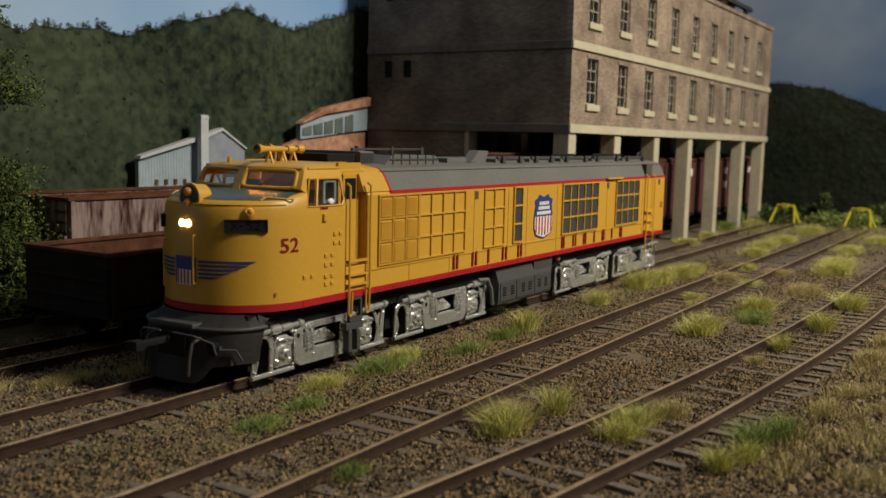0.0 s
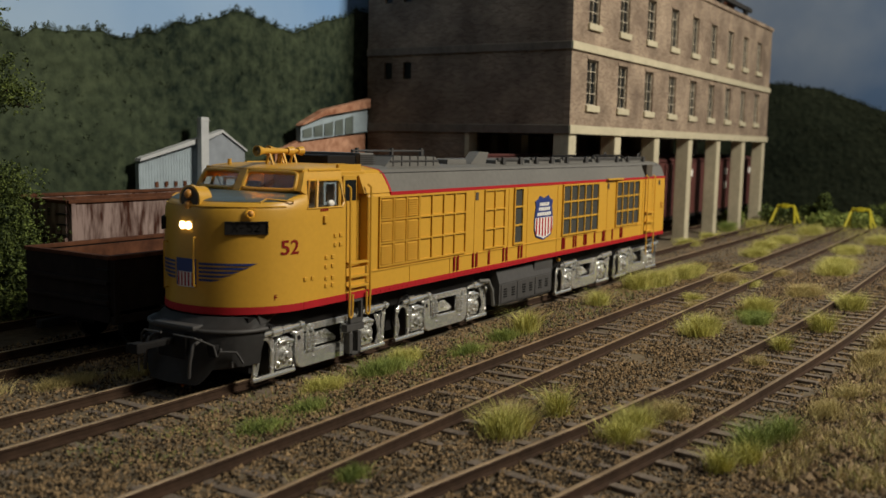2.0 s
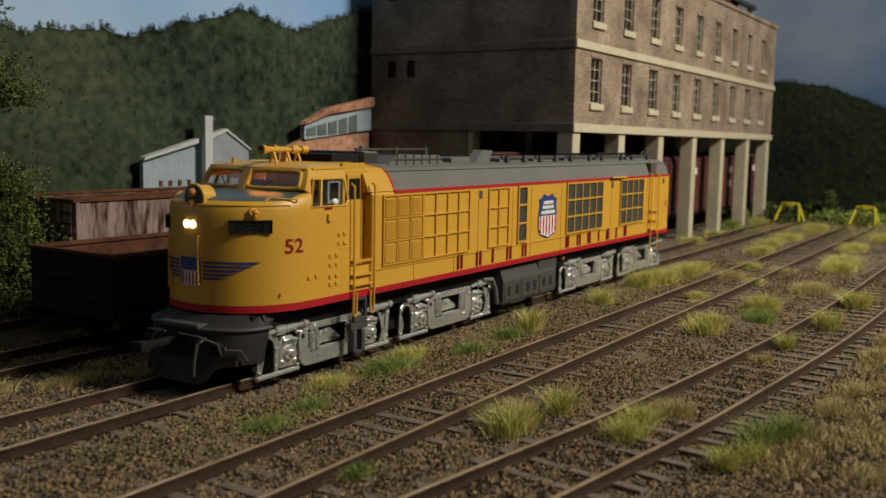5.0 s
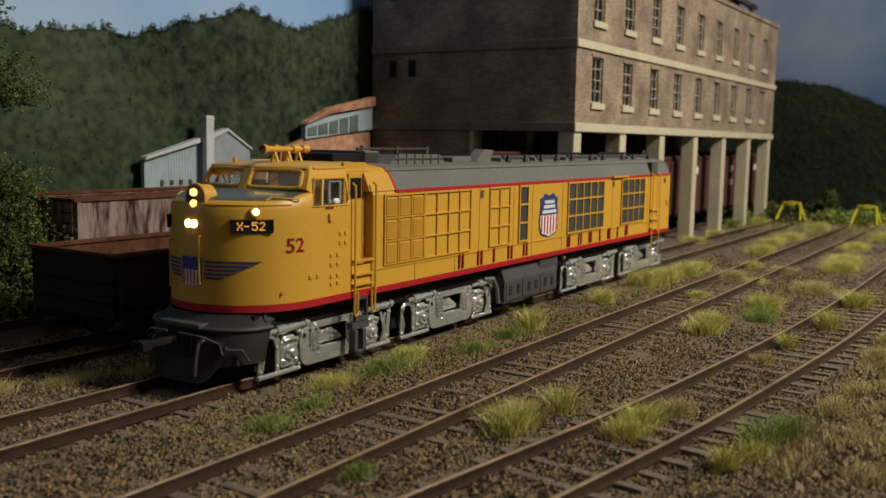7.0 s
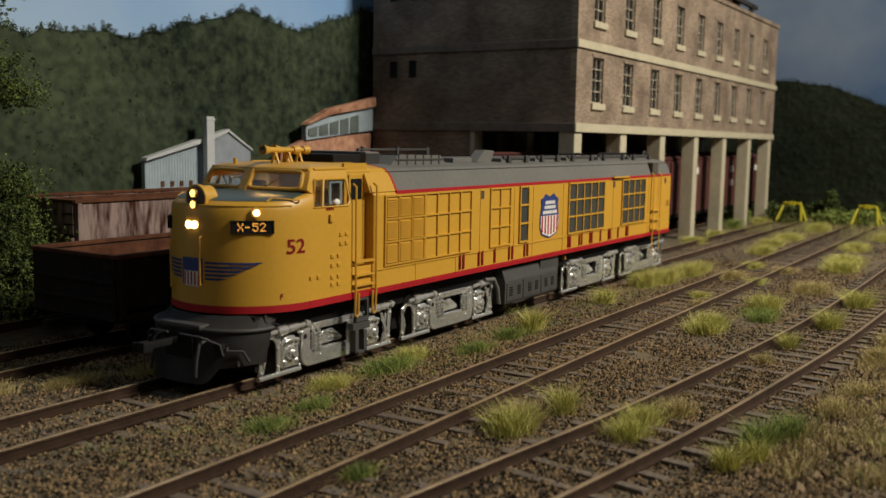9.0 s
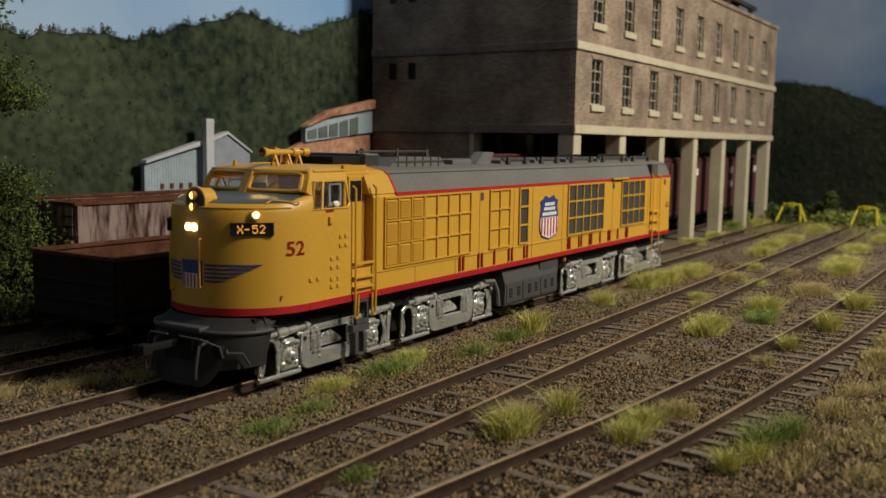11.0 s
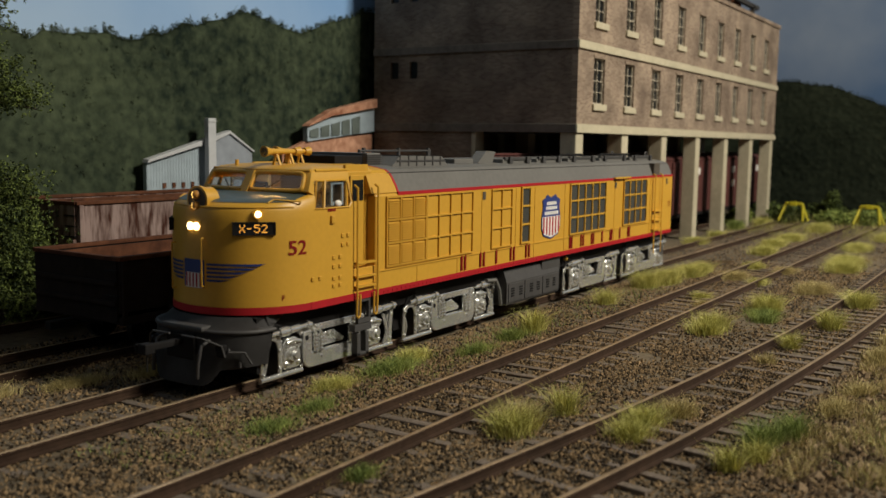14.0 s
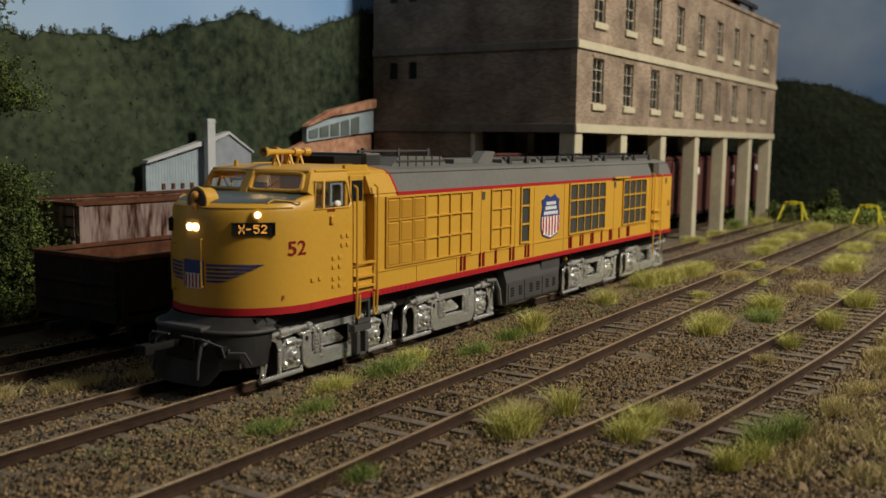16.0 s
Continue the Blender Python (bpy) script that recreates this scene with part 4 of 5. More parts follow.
def side_panels(e, s):
    """Louvred doors, screens, lettering bars and shield on one side of the hood."""
    y = s * HW

    def plate(x0, x1, z0, z1, t=0.35):
        return (x0, x1, min(y, y + s * t), max(y, y + s * t), z0, z1)

    def frame_bars(x0, x1, z0, z1, xs, zs, t, w=0.35):
        h = w / 2
        cells = [(p + h, q - h, c + h, d - h) for p, q in zip(xs, xs[1:]) for c, d in zip(zs, zs[1:])]
        return holed(x0 - h, x1 + h, z0 - h, z1 + h, cells, y - s * 0.05, y + s * t)

    Z0, Z1 = 23.2, 41.0
    zs = [Z0, Z0 + 5.95, Z0 + 11.9, Z1]
    # louvre doors and plain doors
    xs = [49.2, 55.2, 61.2, 67.2]
    p = part("louvre_door", frame_bars(49.2, 67.2, Z0, Z1, xs, zs, 0.5, 0.42), YELLOW, e, "yellow doors with pressed louvres")
    for a, b in zip(xs, xs[1:]):
        for c, d in zip(zs, zs[1:]):
            bm = bmesh.new()
            n = 8
            for k in range(n):
                z = c + 0.55 + (d - c - 1.0) * k / n
                prism(bm, [(y, z), (y + s * 0.62, z), (y, z + 0.5)] if s > 0 else [(y, z), (y, z + 0.5), (y - 0.62, z)], a + 0.7, b - 0.6, "x")
            part("louvre", bm, YELLOW, p)
    xs = [67.75, 73.8, 79.9, 85.9, 92.0]
    part("door_grid", frame_bars(67.75, 92.0, Z0, Z1, xs, zs, 0.5, 0.42), YELLOW, e, "plain yellow doors with raised ribs")
    xs = [103.4, 109.6, 116.0]
    part("door_grid", frame_bars(103.4, 116.0, Z0, Z1, xs, zs, 0.5, 0.4), YELLOW, e, "plain yellow doors with raised ribs")
    # dark screens behind yellow bars
    for x0, x1, nx in ((122.4, 128.2, 1), (159.0, 190.6, 5), (208.8, 234.0, 4)):
        xs = [x0 + (x1 - x0) * k / nx for k in range(nx + 1)]
        b = part("screen", boxes(plate(x0, x1, Z0, Z1, 0.12)), BACKING, e, "dark wire screen behind yellow bars")
        part("screen_grid", frame_bars(x0, x1, Z0, Z1, xs, zs, 0.6, 0.55), YELLOW, b)
    # hood seams and small fittings
    for x, z0, z1 in ((63.5, 17.8, 22.2), (84, 17.8, 22.0), (97.5, 17.8, 41), (100, 17.8, 22), (119, 17.8, 41), (132, 17.8, 41), (155, 17.8, 41), (200, 17.8, 41), (239, 17.8, 41)):
        part("hood_seam", boxes(plate(x - 0.12, x + 0.12, z0, z1, 0.15)), YELLOW, e)
    part("hood_ledge", boxes(plate(46, 239, 22.2, 22.5, 0.28)), YELLOW, e)
    # Dark plates on the skin imitate the shade of small pockets.
    for x in (98.6, 200.5, 259.0):
        part("pocket_shade_plate", boxes(plate(x - 0.8, x + 0.8, 38.3, 40.6, 0.25)), CAB, e, "small dark pocket")
    part("hood_bracket", boxes(plate(198, 214, 41.9, 42.5, 1.2)), YELLOW, e)
    # rear ladder recess
    part("ladder_recess", boxes(plate(241.6, 250.6, 17.8, 41.2, 0.2)), YELLOW, e)
    for x in (241.8, 250.4):
        part("rear_handrail", tube(bmesh.new(), [(x, y, 43.0), (x, y + s * 1.3, 42.2), (x, y + s * 1.3, 9.0)], 0.32), YELLOW, e)
    # Solid dark block; its colour stands in for a shaded notch.
    part("notch_shade_block", boxes((242.6, 249.6, min(y, y - s * 2.3), max(y, y - s * 2.3) + 0.05, 42.3, 47.4)), CAB, e, "dark notch above the rear ladder")
    for z in (11.0, 15.0, 19.0, 23.0, 27.0):
        part("rear_step", boxes((241.8, 250.4, min(y + s * 0.2, y + s * 1.4), max(y + s * 0.2, y + s * 1.4), z - 0.3, z + 0.3)), YELLOW if z > 16 else DARKGREY, e)
    # lettering drawn as plain bars
    for x, w in ((87.2, 2.8), (98.0, 2.9), (106.6, 0), (117.0, 3.0), (127.4, 2.9), (160.5, 2.5), (170.3, 2.9), (179.6, 2.6), (188.5, 0), (197.2, 2.4), (206.1, 0), (215.5, 2.6)):
        rows = [plate(x - 0.45, x + 0.45, 18.2, 22.5, 0.36)] if not w else [plate(x - w / 2, x - w / 2 + 0.85, 18.2, 22.5, 0.36), plate(x + w / 2 - 0.85, x + w / 2, 18.2, 22.5, 0.36)]
        part("letter_bar", boxes(*rows), LETTER, e, "dark red lettering bars")
    bm = glyph_mesh("52", 3.2)
    for v in bm.verts:
        v.co = Vector((263.0 - s * v.co.x, y + s * 0.12, 29.2 + v.co.y))
    part("road_number", bm, LETTER, e, "small dark red road number")
    bm = glyph_mesh("F", 1.7)
    for v in bm.verts:
        v.co = nose_point(side_fr(12.4 - s * v.co.x) * -s, 19.7 + v.co.y, 0.1)
    part("end_letter", bm, LETTER, e, "tiny dark letter")
    # shield emblem
    cx = 144.0
    top = [(-6.6, 36.2), (-4.4, 36.9), (-3.2, 38.0), (0, 37.0), (3.2, 38.0), (4.4, 36.9), (6.6, 36.2), (6.1, 34.2), (6.9, 30.6)]
    bot = [(7.1, 29.5), (6.9, 26.5), (5.6, 24.3), (0, 22.9), (-5.6, 24.3), (-6.9, 26.5), (-7.1, 29.5), (-6.9, 30.6), (-6.1, 34.2)]
    sh = part("shield", prism(bmesh.new(), [(cx + a, b) for a, b in top + bot], y, y + s * 0.3), BLUE, e, "shield emblem, blue above red and white stripes")
    low = [(6.6, 30.6), (6.6, 26.8), (5.3, 24.7), (0, 23.4), (-5.3, 24.7), (-6.6, 26.8), (-6.6, 30.6)]
    part("shield_field", prism(bmesh.new(), [(cx + a, b) for a, b in low], y, y + s * 0.36), WHITE, sh, "white field")
    for k in range(6):
        x = cx - 5.6 + k * 2.24
        z = 23.9 + abs(x - cx) * 0.22
        part("shield_stripe", boxes(plate(x - 0.5, x + 0.5, z, 30.5, 0.42)), RED, sh)
    for z, w in ((35.1, 7.4), (33.5, 8.6), (31.8, 10.6)):
        part("shield_bar", boxes(*[plate(cx - w / 2 + k * w / 6 + 0.14, cx - w / 2 + (k + 1) * w / 6 - 0.14, z - 0.55, z + 0.55, 0.4) for k in range(6)]), WHITE, sh, "white lettering bars")


def build_pilot(e):
    """Front skirt, plough, coupler and hoses."""
    bm = bmesh.new()
    lev = [(1.2, -4.0, 11, 13.4), (5.2, -3.0, 11.4, 15.2), (9.0, -2.4, 11.6, 15.8), (12.4, -2.2, 12, 16.0), (13.4, -2.0, 11.8, 15.8), (14.0, -0.6, 12.0, 15.2), (15.8, 1.4, 14, 14.6)]
    rows = []
    for z, off, d, hw in lev:
        r = [(9.0, -hw)] + [(off + d * (1 - (1 - abs(f) ** 2.4) ** (1 / 2.4)), f * hw) for f in FRACS] + [(9.0, hw)]
        # the plough hangs lowest in the middle, the corners are cut higher
        rows.append([bm.verts.new((x, y, max(z, 1.2 + 3.6 * min(1.0, max(0.0, (abs(y) - 8.6) / 0.8))))) for x, y in r])
    for a, b in zip(rows, rows[1:]):
        for i in range(len(a) - 1):
            bm.faces.new((a[i], a[i + 1], b[i + 1], b[i]))
    bmesh.ops.solidify(bm, geom=bm.faces[:], thickness=-0.8)
    part("pilot", bm, DARKGREY, e, "dark grey front skirt and plough", 40)
    part("pilot_back", boxes((6.5, 9.0, -14, 14, 3, 15.5)), BLACK, e)
    part("pilot_ledge", tube(bmesh.new(), [(-1.9 + 12.0 * (1 - (1 - abs(f) ** 2.4) ** (1 / 2.4)), f * 16.3, 13.0) for f in FRACS], 0.5, 8), DARKGREY, e, smooth=50)
    # No opening here: a black block stands in for the pocket's shade.
    part("pocket_shade_block", boxes((-3.1, 0, -4.4, 4.4, 6.6, 12.2), bev=0.4), BLACK, e, "dark coupler pocket")
    part("nose_platform", boxes((-2.8, 1.5, -6.5, 6.5, 13.1, 14.2), bev=0.4), DARKGREY, e)
    cp = part("coupler", boxes((-12, -2, -0.8, 0.8, 9.7, 11.2), (-14.0, -11.4, -1.7, 0.9, 9.3, 11.6), (-14.2, -13.2, 0.8, 1.7, 9.4, 11.5), bev=0.35), BLACK, e, "dark metal knuckle coupler")
    part("coupler_pin", cyl(bmesh.new(), (-12.6, -0.5, 5.4), (-12.6, -0.5, 9.4), 0.2, 8), STEEL, cp)
    for y in (-7.6, 6.5):
        part("air_hose", tube(bmesh.new(), [(-1.5, y, 11.2), (-3.8, y, 10.4), (-4.4, y + 0.5, 6.5), (-4.0, y + 1.2, 3.0)], 0.42, 7), DARKGREY, e, "hanging air hose", 60)
    for s in (-1, 1):
        part("uncoupling_lever", tube(bmesh.new(), [(-4.2, s * 2, 12.2), (-3.8, s * 8, 12.0), (-1.6, s * 11.5, 10.4), (-1.2, s * 12, 8.0)], 0.25), DARKGREY, e)
        part("plough_grab", tube(bmesh.new(), [(0.6, s * 11.5, 9.4), (-0.6, s * 12.6, 9.0), (2.0, s * 14.8, 8.8), (3.4, s * 15.4, 6.2)], 0.3), DARKGREY, e)
        # Black block set slightly proud in place of an inset.
        part("skirt_panel", boxes((-1.0, 1.6, s * 9.4 - 1.9, s * 9.4 + 1.9, 7.6, 10.4), bev=0.3), BLACK, e, "dark inset panel")
        part("skirt_step", boxes((1.6, 4.4, s * 12.6 - 1.2, s * 12.6 + 1.2, 5.2, 6.6), bev=0.2), DARKGREY, e)


def build_roof_details(engine_ob):
    """Horns, hatches, vents and grab rails on the roof."""
    e = part("roof_walkway", boxes((60, 262, -6, 6, 49.3, 50.1), bev=0.2), GREY, engine_ob, "narrow grey roof walkway")
    e.location.z = -0.0008
    for x, y in ((27.5, -3.0), (33.5, -1.0)):
        h = part("horn", bmesh_horn(x, y), YELLOW, engine_ob, "yellow roof-mounted air horn", 50)
        # The horn is closed; a dark disc imitates the shaded hollow.
        part("bell_mouth_shade", cyl(bmesh.new(), (x - 6.6, y, 52.4), (x - 6.55, y, 52.4), 0.9, 16), CAB, h, "dark bell mouth")
    part("roof_knob", cyl(bmesh.new(), (24, 9, 48.6), (24, 9, 50.2), 0.5, 10), YELLOW, engine_ob)
    part("bell_box", boxes((40.5, 52, -8.5, 8.5, 49.0, 52.2), bev=0.3), BLACK, e, "black exhaust box")
    part("vent_box", boxes((52.5, 58.5, -9.5, 9.5, 49.0, 52.9), bev=0.25), GREY, e, "grey louvred roof box")
    for k in range(5):
        part("vent_slat", boxes((52.3, 58.7, -9.8, -9.4, 50.0 + k * 0.55, 50.25 + k * 0.55)), DARKGREY, e)
    bm = prism(bmesh.new(), [(60, 49.2), (88, 49.2), (85, 51.9), (64, 52.2)], -12.0, 12.0)
    hatch = part("intake_hatch", bm, GREY, e, "sloping grey intake hatch with ribs")
    for k in range(6):
        x = 64 + k * 4.0
        part("hatch_rib", boxes((x - 0.2, x + 0.2, -12.2, 12.2, 49.4, 52.2 - 0.012 * (x - 65))), DARKGREY, hatch)
    part("hatch_cross", boxes((62.5, 86.5, -12.25, -11.9, 50.6, 51.0)), DARKGREY, hatch)
    for y in (-5.0,):
        bm = bmesh.new()
        tube(bm, [(55, y, 51.0), (55, y, 53.4), (89, y, 53.4), (89, y, 51.0)], 0.45)
        for q in (57, 73, 88):
            tube(bm, [(q, y, 51), (q, y, 54.2)], 0.6)
        part("roof_rail", bm, DARKGREY, e, "roof rail")
    bm = prism(bmesh.new(), [(107, 49.6), (112, 53.4), (118, 53.2), (116, 49.4)], -11.0, -7.5)
    part("deflector", bm, GREY, e, "raised grey roof deflector")
    part("hatch_lid", boxes((95, 106, -10, 10, 49.4, 51.0), bev=0.3), GREY, e)
    for x0, x1 in ((122, 142), (146, 166), (171, 196), (200, 228), (232, 258)):
        lid = part("roof_hatch", boxes((x0, x1, -11.5, 11.5, 49.2, 50.75), bev=0.3), GREY, e, "flat roof hatch")
        part("roof_hatch_rib", boxes((x0 + 1, x1 - 1, -11.9, -10.9, 50.4, 51.4), bev=0.2), DARKGREY, lid)
        part("roof_lug", boxes((x0 + 3, x0 + 5, -12.6, -11.6, 49.2, 51.6), (x1 - 5, x1 - 3, -12.6, -11.6, 49.2, 51.6), bev=0.15), DARKGREY, lid)
    for x0, x1 in ((168, 190), (205, 238)):
        part("roof_pipe", tube(bmesh.new(), [(x0, -9, 50.6), (x0 + 2, -9, 51.9), (x1 - 2, -9, 51.9), (x1, -9, 50.6)], 0.5, 7), BLACK, e)
    for y in (-8, 8):
        bm = bmesh.new()
        pts = [(259.5 + 1.6 * math.cos(a), y, 50.4 + 2.4 * math.sin(a)) for a in np.linspace(0, math.pi, 9)]
        tube(bm, pts, 0.35)
        part("lifting_ring", bm, DARKGREY, e)


def bmesh_horn(x, y):
    bm = bmesh.new()
    cyl(bm, (x + 4, y, 52.4), (x - 4.2, y, 52.4), 0.55, 14, 0.75)
    cyl(bm, (x - 4.2, y, 52.4), (x - 6.6, y, 52.4), 0.75, 16, 1.35)
    cyl(bm, (x + 4, y, 52.4), (x + 5.8, y, 52.4), 0.9, 14, 1.2)
    for q in (-2.2, 2.6):
        tube(bm, [(x + q, y - 1.2, 48.8), (x + q, y, 52.4), (x + q, y + 1.2, 48.8)], 0.4)
    return bm


def arc(cx, cz, r, a0, a1, n=5):
    return [(cx + r * math.cos(math.radians(a0 + (a1 - a0) * k / n)), cz + r * math.sin(math.radians(a0 + (a1 - a0) * k / n))) for k in range(n + 1)]


def build_truck(e, cx):
    """A two-axle truck with polished silver side frames."""
    t = part("truck", boxes((-22, 22, -9.0, 9.0, 7.5, 10.8), (-5, 5, -11.5, 11.5, 4.5, 9.5)), BLACK, e, "bright silver two-axle truck")
    t.matrix_basis = pose(cx * MM, 0, 0)
    for ax in (-15.6, 16.2):
        bm = cyl(bmesh.new(), (ax, -9.5, 5.9), (ax, 9.5, 5.9), 1.2, 10)
        for s in (-1, 1):
            cyl(bm, (ax, s * 8.0, 5.9), (ax, s * 10.6, 5.9), 5.9, 28)
            cyl(bm, (ax, s * 7.4, 5.9), (ax, s * 8.0, 5.9), 6.4, 28)
        part("wheelset", bm, STEEL, t, "steel wheelset", 40)
    for s in (-1, 1):
        y = s * 13.6

        def span(a, b):
            return min(y + s * a, y + s * b), max(y + s * a, y + s * b)

        def rounded(name, bm, label="", w=0.00028, under=t):
            ob = part(name, bm, SILVER, under, label, 50)
            bv = ob.modifiers.new("round", "BEVEL")
            bv.width, bv.segments, bv.limit_method = w, 3, "ANGLE"
            return ob
        # Black sheet added behind the frame to imitate shade in its openings.
        part("shade_plate", boxes((-24.0, 24.0, *span(-4.6, -3.6), 3.0, 12.0)), BLACK, t)
        # drop-centre plate: a wide bar with rounded lower corners that rises at both ends
        outer = arc(-8.6, 3.8, 2.7, 180, 270) + arc(9.6, 3.8, 2.7, 270, 360) + [(12.3, 11.0), (9.8, 11.2), (9.8, 4.9), (-8.2, 4.9), (-8.2, 9.4), (-9.2, 10.6), (-11.3, 10.0)]
        plate_ob = rounded("side_frame", prism(bmesh.new(), outer, *span(-0.5, 1.0)), "silver drop-centre side frame")
        # Black disc on the plate imitates a shaded hole.
        part("hole_shade_disc", cyl(bmesh.new(), (-10.2, y + s * 0.7, 8.6), (-10.2, y + s * 1.04, 8.6), 0.62, 12), BLACK, plate_ob)
        rounded("top_beam", prism(bmesh.new(), [(-12, 9.5), (11, 9.5), (12.6, 10.2), (12.6, 11.4), (-9, 11.4), (-12, 10.6)], *span(-0.9, 0.45)), "sloping silver top beam")
        # leading pedestal: an arch over the open wheel
        arch = [(-25.6, 0.9), (-24.5, 0.9)] + [(-24.3, 7.6)] + arc(-22.0, 7.6, 2.2, 175, 5) + [(-19.6, 1.6), (-18.5, 1.6), (-18.5, 8.4)] + arc(-20.4, 8.6, 2.0, 0, 90) + [(-23.6, 10.6), (-25.1, 9.6)]
        rounded("pedestal_arch", prism(bmesh.new(), arch, *span(0.1, 0.8)), "silver pedestal arch")
        part("pedestal_link", tube(bmesh.new(), [(-24.3, y + s * 0.5, 2.0), (-23.8, y + s * 0.7, 4.8), (-24.3, y + s * 0.5, 7.2)], 0.36, 8), SILVER, t, smooth=60)
        # trailing pedestal with slanting links
        rounded("end_post", prism(bmesh.new(), [(22.9, 1.3), (24.2, 1.3), (25.0, 10.9), (23.6, 10.9)], *span(-0.6, 0.9)))
        part("slant_link", tube(bmesh.new(), [(20.4, y + s * 0.7, 9.8), (21.8, y + s * 1.1, 5.4), (20.6, y + s * 0.8, 1.9)], 0.46, 8), SILVER, t, smooth=60)
        part("slant_link", tube(bmesh.new(), [(22.6, y + s * 0.5, 9.4), (21.8, y + s * 0.6, 5.6), (22.8, y + s * 0.5, 2.0)], 0.4, 8), SILVER, t, smooth=60)
        # tie bars along the bottom
        for x0, x1 in ((-25.6, -11.6), (12.2, 24.6)):
            part("tie_bar", tube(bmesh.new(), [(x0, y + s * 0.5, 1.1), (x1, y + s * 0.5, 1.2)], 0.62, 10), SILVER, t, "bright round tie bar", 60)
        # journal boxes
        for ax in (-15.2, 16.2):
            jb = rounded("journal_box", prism(bmesh.new(), [(ax - 2.7, 2.2), (ax + 2.6, 2.2), (ax + 3.1, 4.6), (ax + 2.4, 8.6), (ax + 1.4, 9.6), (ax - 1.8, 9.6), (ax - 2.9, 8.2), (ax - 3.2, 4.6)], *span(-0.6, 0.9)), "silver journal box", 0.0004)
            bm = cyl(bmesh.new(), (ax, y + s * 0.8, 5.6), (ax, y + s * 2.0, 5.6), 1.75, 20, 1.5)
            cyl(bm, (ax, y + s * 1.9, 5.6), (ax, y + s * 2.5, 5.6), 0.8, 14)
            part("journal_cap", bm, SILVER, jb, "round polished cap", 40)
            bm = bmesh.new()
            for q, z in ((-1.9, 3.6), (1.9, 3.6), (-1.9, 7.6), (1.9, 7.6)):
                cyl(bm, (ax + q, y + s * 0.8, z), (ax + q, y + s * 1.5, z), 0.42, 8)
            part("journal_bolts", bm, SILVER, jb)
            part("journal_lug", tube(bmesh.new(), [(ax - 2.2, y + s * 1.2, 8.6), (ax, y + s * 1.6, 9.0), (ax + 2.4, y + s * 1.2, 8.4)], 0.5, 8), SILVER, jb, smooth=60)
        # coil springs beside the bolster opening
        for x in (-7.0, -5.2, 6.6, 8.4):
            bm = bmesh.new()
            for k in range(5):
                cyl(bm, (x, y + s * 0.9, 4.9 + k * 0.9), (x, y + s * 0.9, 5.4 + k * 0.9), 0.85, 12)
            cyl(bm, (x, y + s * 0.9, 4.9), (x, y + s * 0.9, 9.6), 0.5, 10)
            part("coil_spring", bm, SILVER, t, "small white-silver coil spring", 40)
        # bolster end: dark below, ribbed bright slope on top
        rounded("bolster_end", prism(bmesh.new(), [(-3.6, 5.2), (5.4, 5.2), (5.4, 6.4), (1.6, 8.8), (-1.8, 8.4)], *span(-3.0, -0.5)), "slanting silver bolster end")
        bm = bmesh.new()
        for k in range(4):
            tube(bm, [(-1.2 + 1.5 * k, y - s * 0.4, 8.5 - 0.35 * k), (0.6 + 1.5 * k, y - s * 0.3, 6.6 - 0.2 * k)], 0.22, 6)
        part("bolster_ribs", bm, SILVER, t)
        # brake cylinders with stepped sleeves above both ends
        for x0, x1 in ((-22.6, -8.6), (13.0, 25.6)):
            bm = cyl(bmesh.new(), (x0, y + s * 1.0, 11.2), (x1, y + s * 1.0, 11.7), 0.6, 12)
            cyl(bm, (x0 + 2.6, y + s * 1.0, 11.3), (x0 + 5.6, y + s * 1.0, 11.4), 1.15, 16)
            cyl(bm, (x0 + 6.4, y + s * 1.0, 11.4), (x0 + 9.4, y + s * 1.0, 11.5), 0.9, 16)
            cyl(bm, (x1 - 1.8, y + s * 1.0, 11.6), (x1 - 1.1, y + s * 1.0, 11.6), 1.1, 14)
            part("brake_cylinder", bm, SILVER, t, "polished brake cylinder", 40)
        part("brake_hose", tube(bmesh.new(), [(-24.4, y + s * 0.6, 10.4), (-23.2, y + s * 0.7, 12.4), (-20.6, y + s * 0.7, 13.4), (-18.0, y + s * 0.7, 12.2)], 0.36, 8), BLACK, t, "black brake hose", 60)
        part("beam_pin", tube(bmesh.new(), [(-7.6, y + s * 0.9, 11.4), (-6.4, y + s * 1.3, 10.0), (-4.8, y + s * 0.9, 10.8)], 0.35, 8), SILVER, t, smooth=60)
        bm = bmesh.new()
        for q in (-4.8, 8.0):
            ball(bm, (q, y + s * 1.0, 3.4), 0.36, 2)
        for q, z in ((-25.0, 2.4), (-24.6, 8.8), (-19.6, 3.0), (-19.6, 7.2), (-12.2, 2.2), (13.2, 2.2), (23.6, 3.0), (24.2, 9.4), (11.2, 9.2)):
            ball(bm, (q, y + s * 0.95, z), 0.4, 2)
        part("rivet_row", bm, SILVER, t, "bright rivet heads", 60)


engine, LAMPS = build_engine()


# ---- the loading building on columns ----
BX0, BX1, BY0, BY1 = 248.0, 612.0, 21.0, 135.0


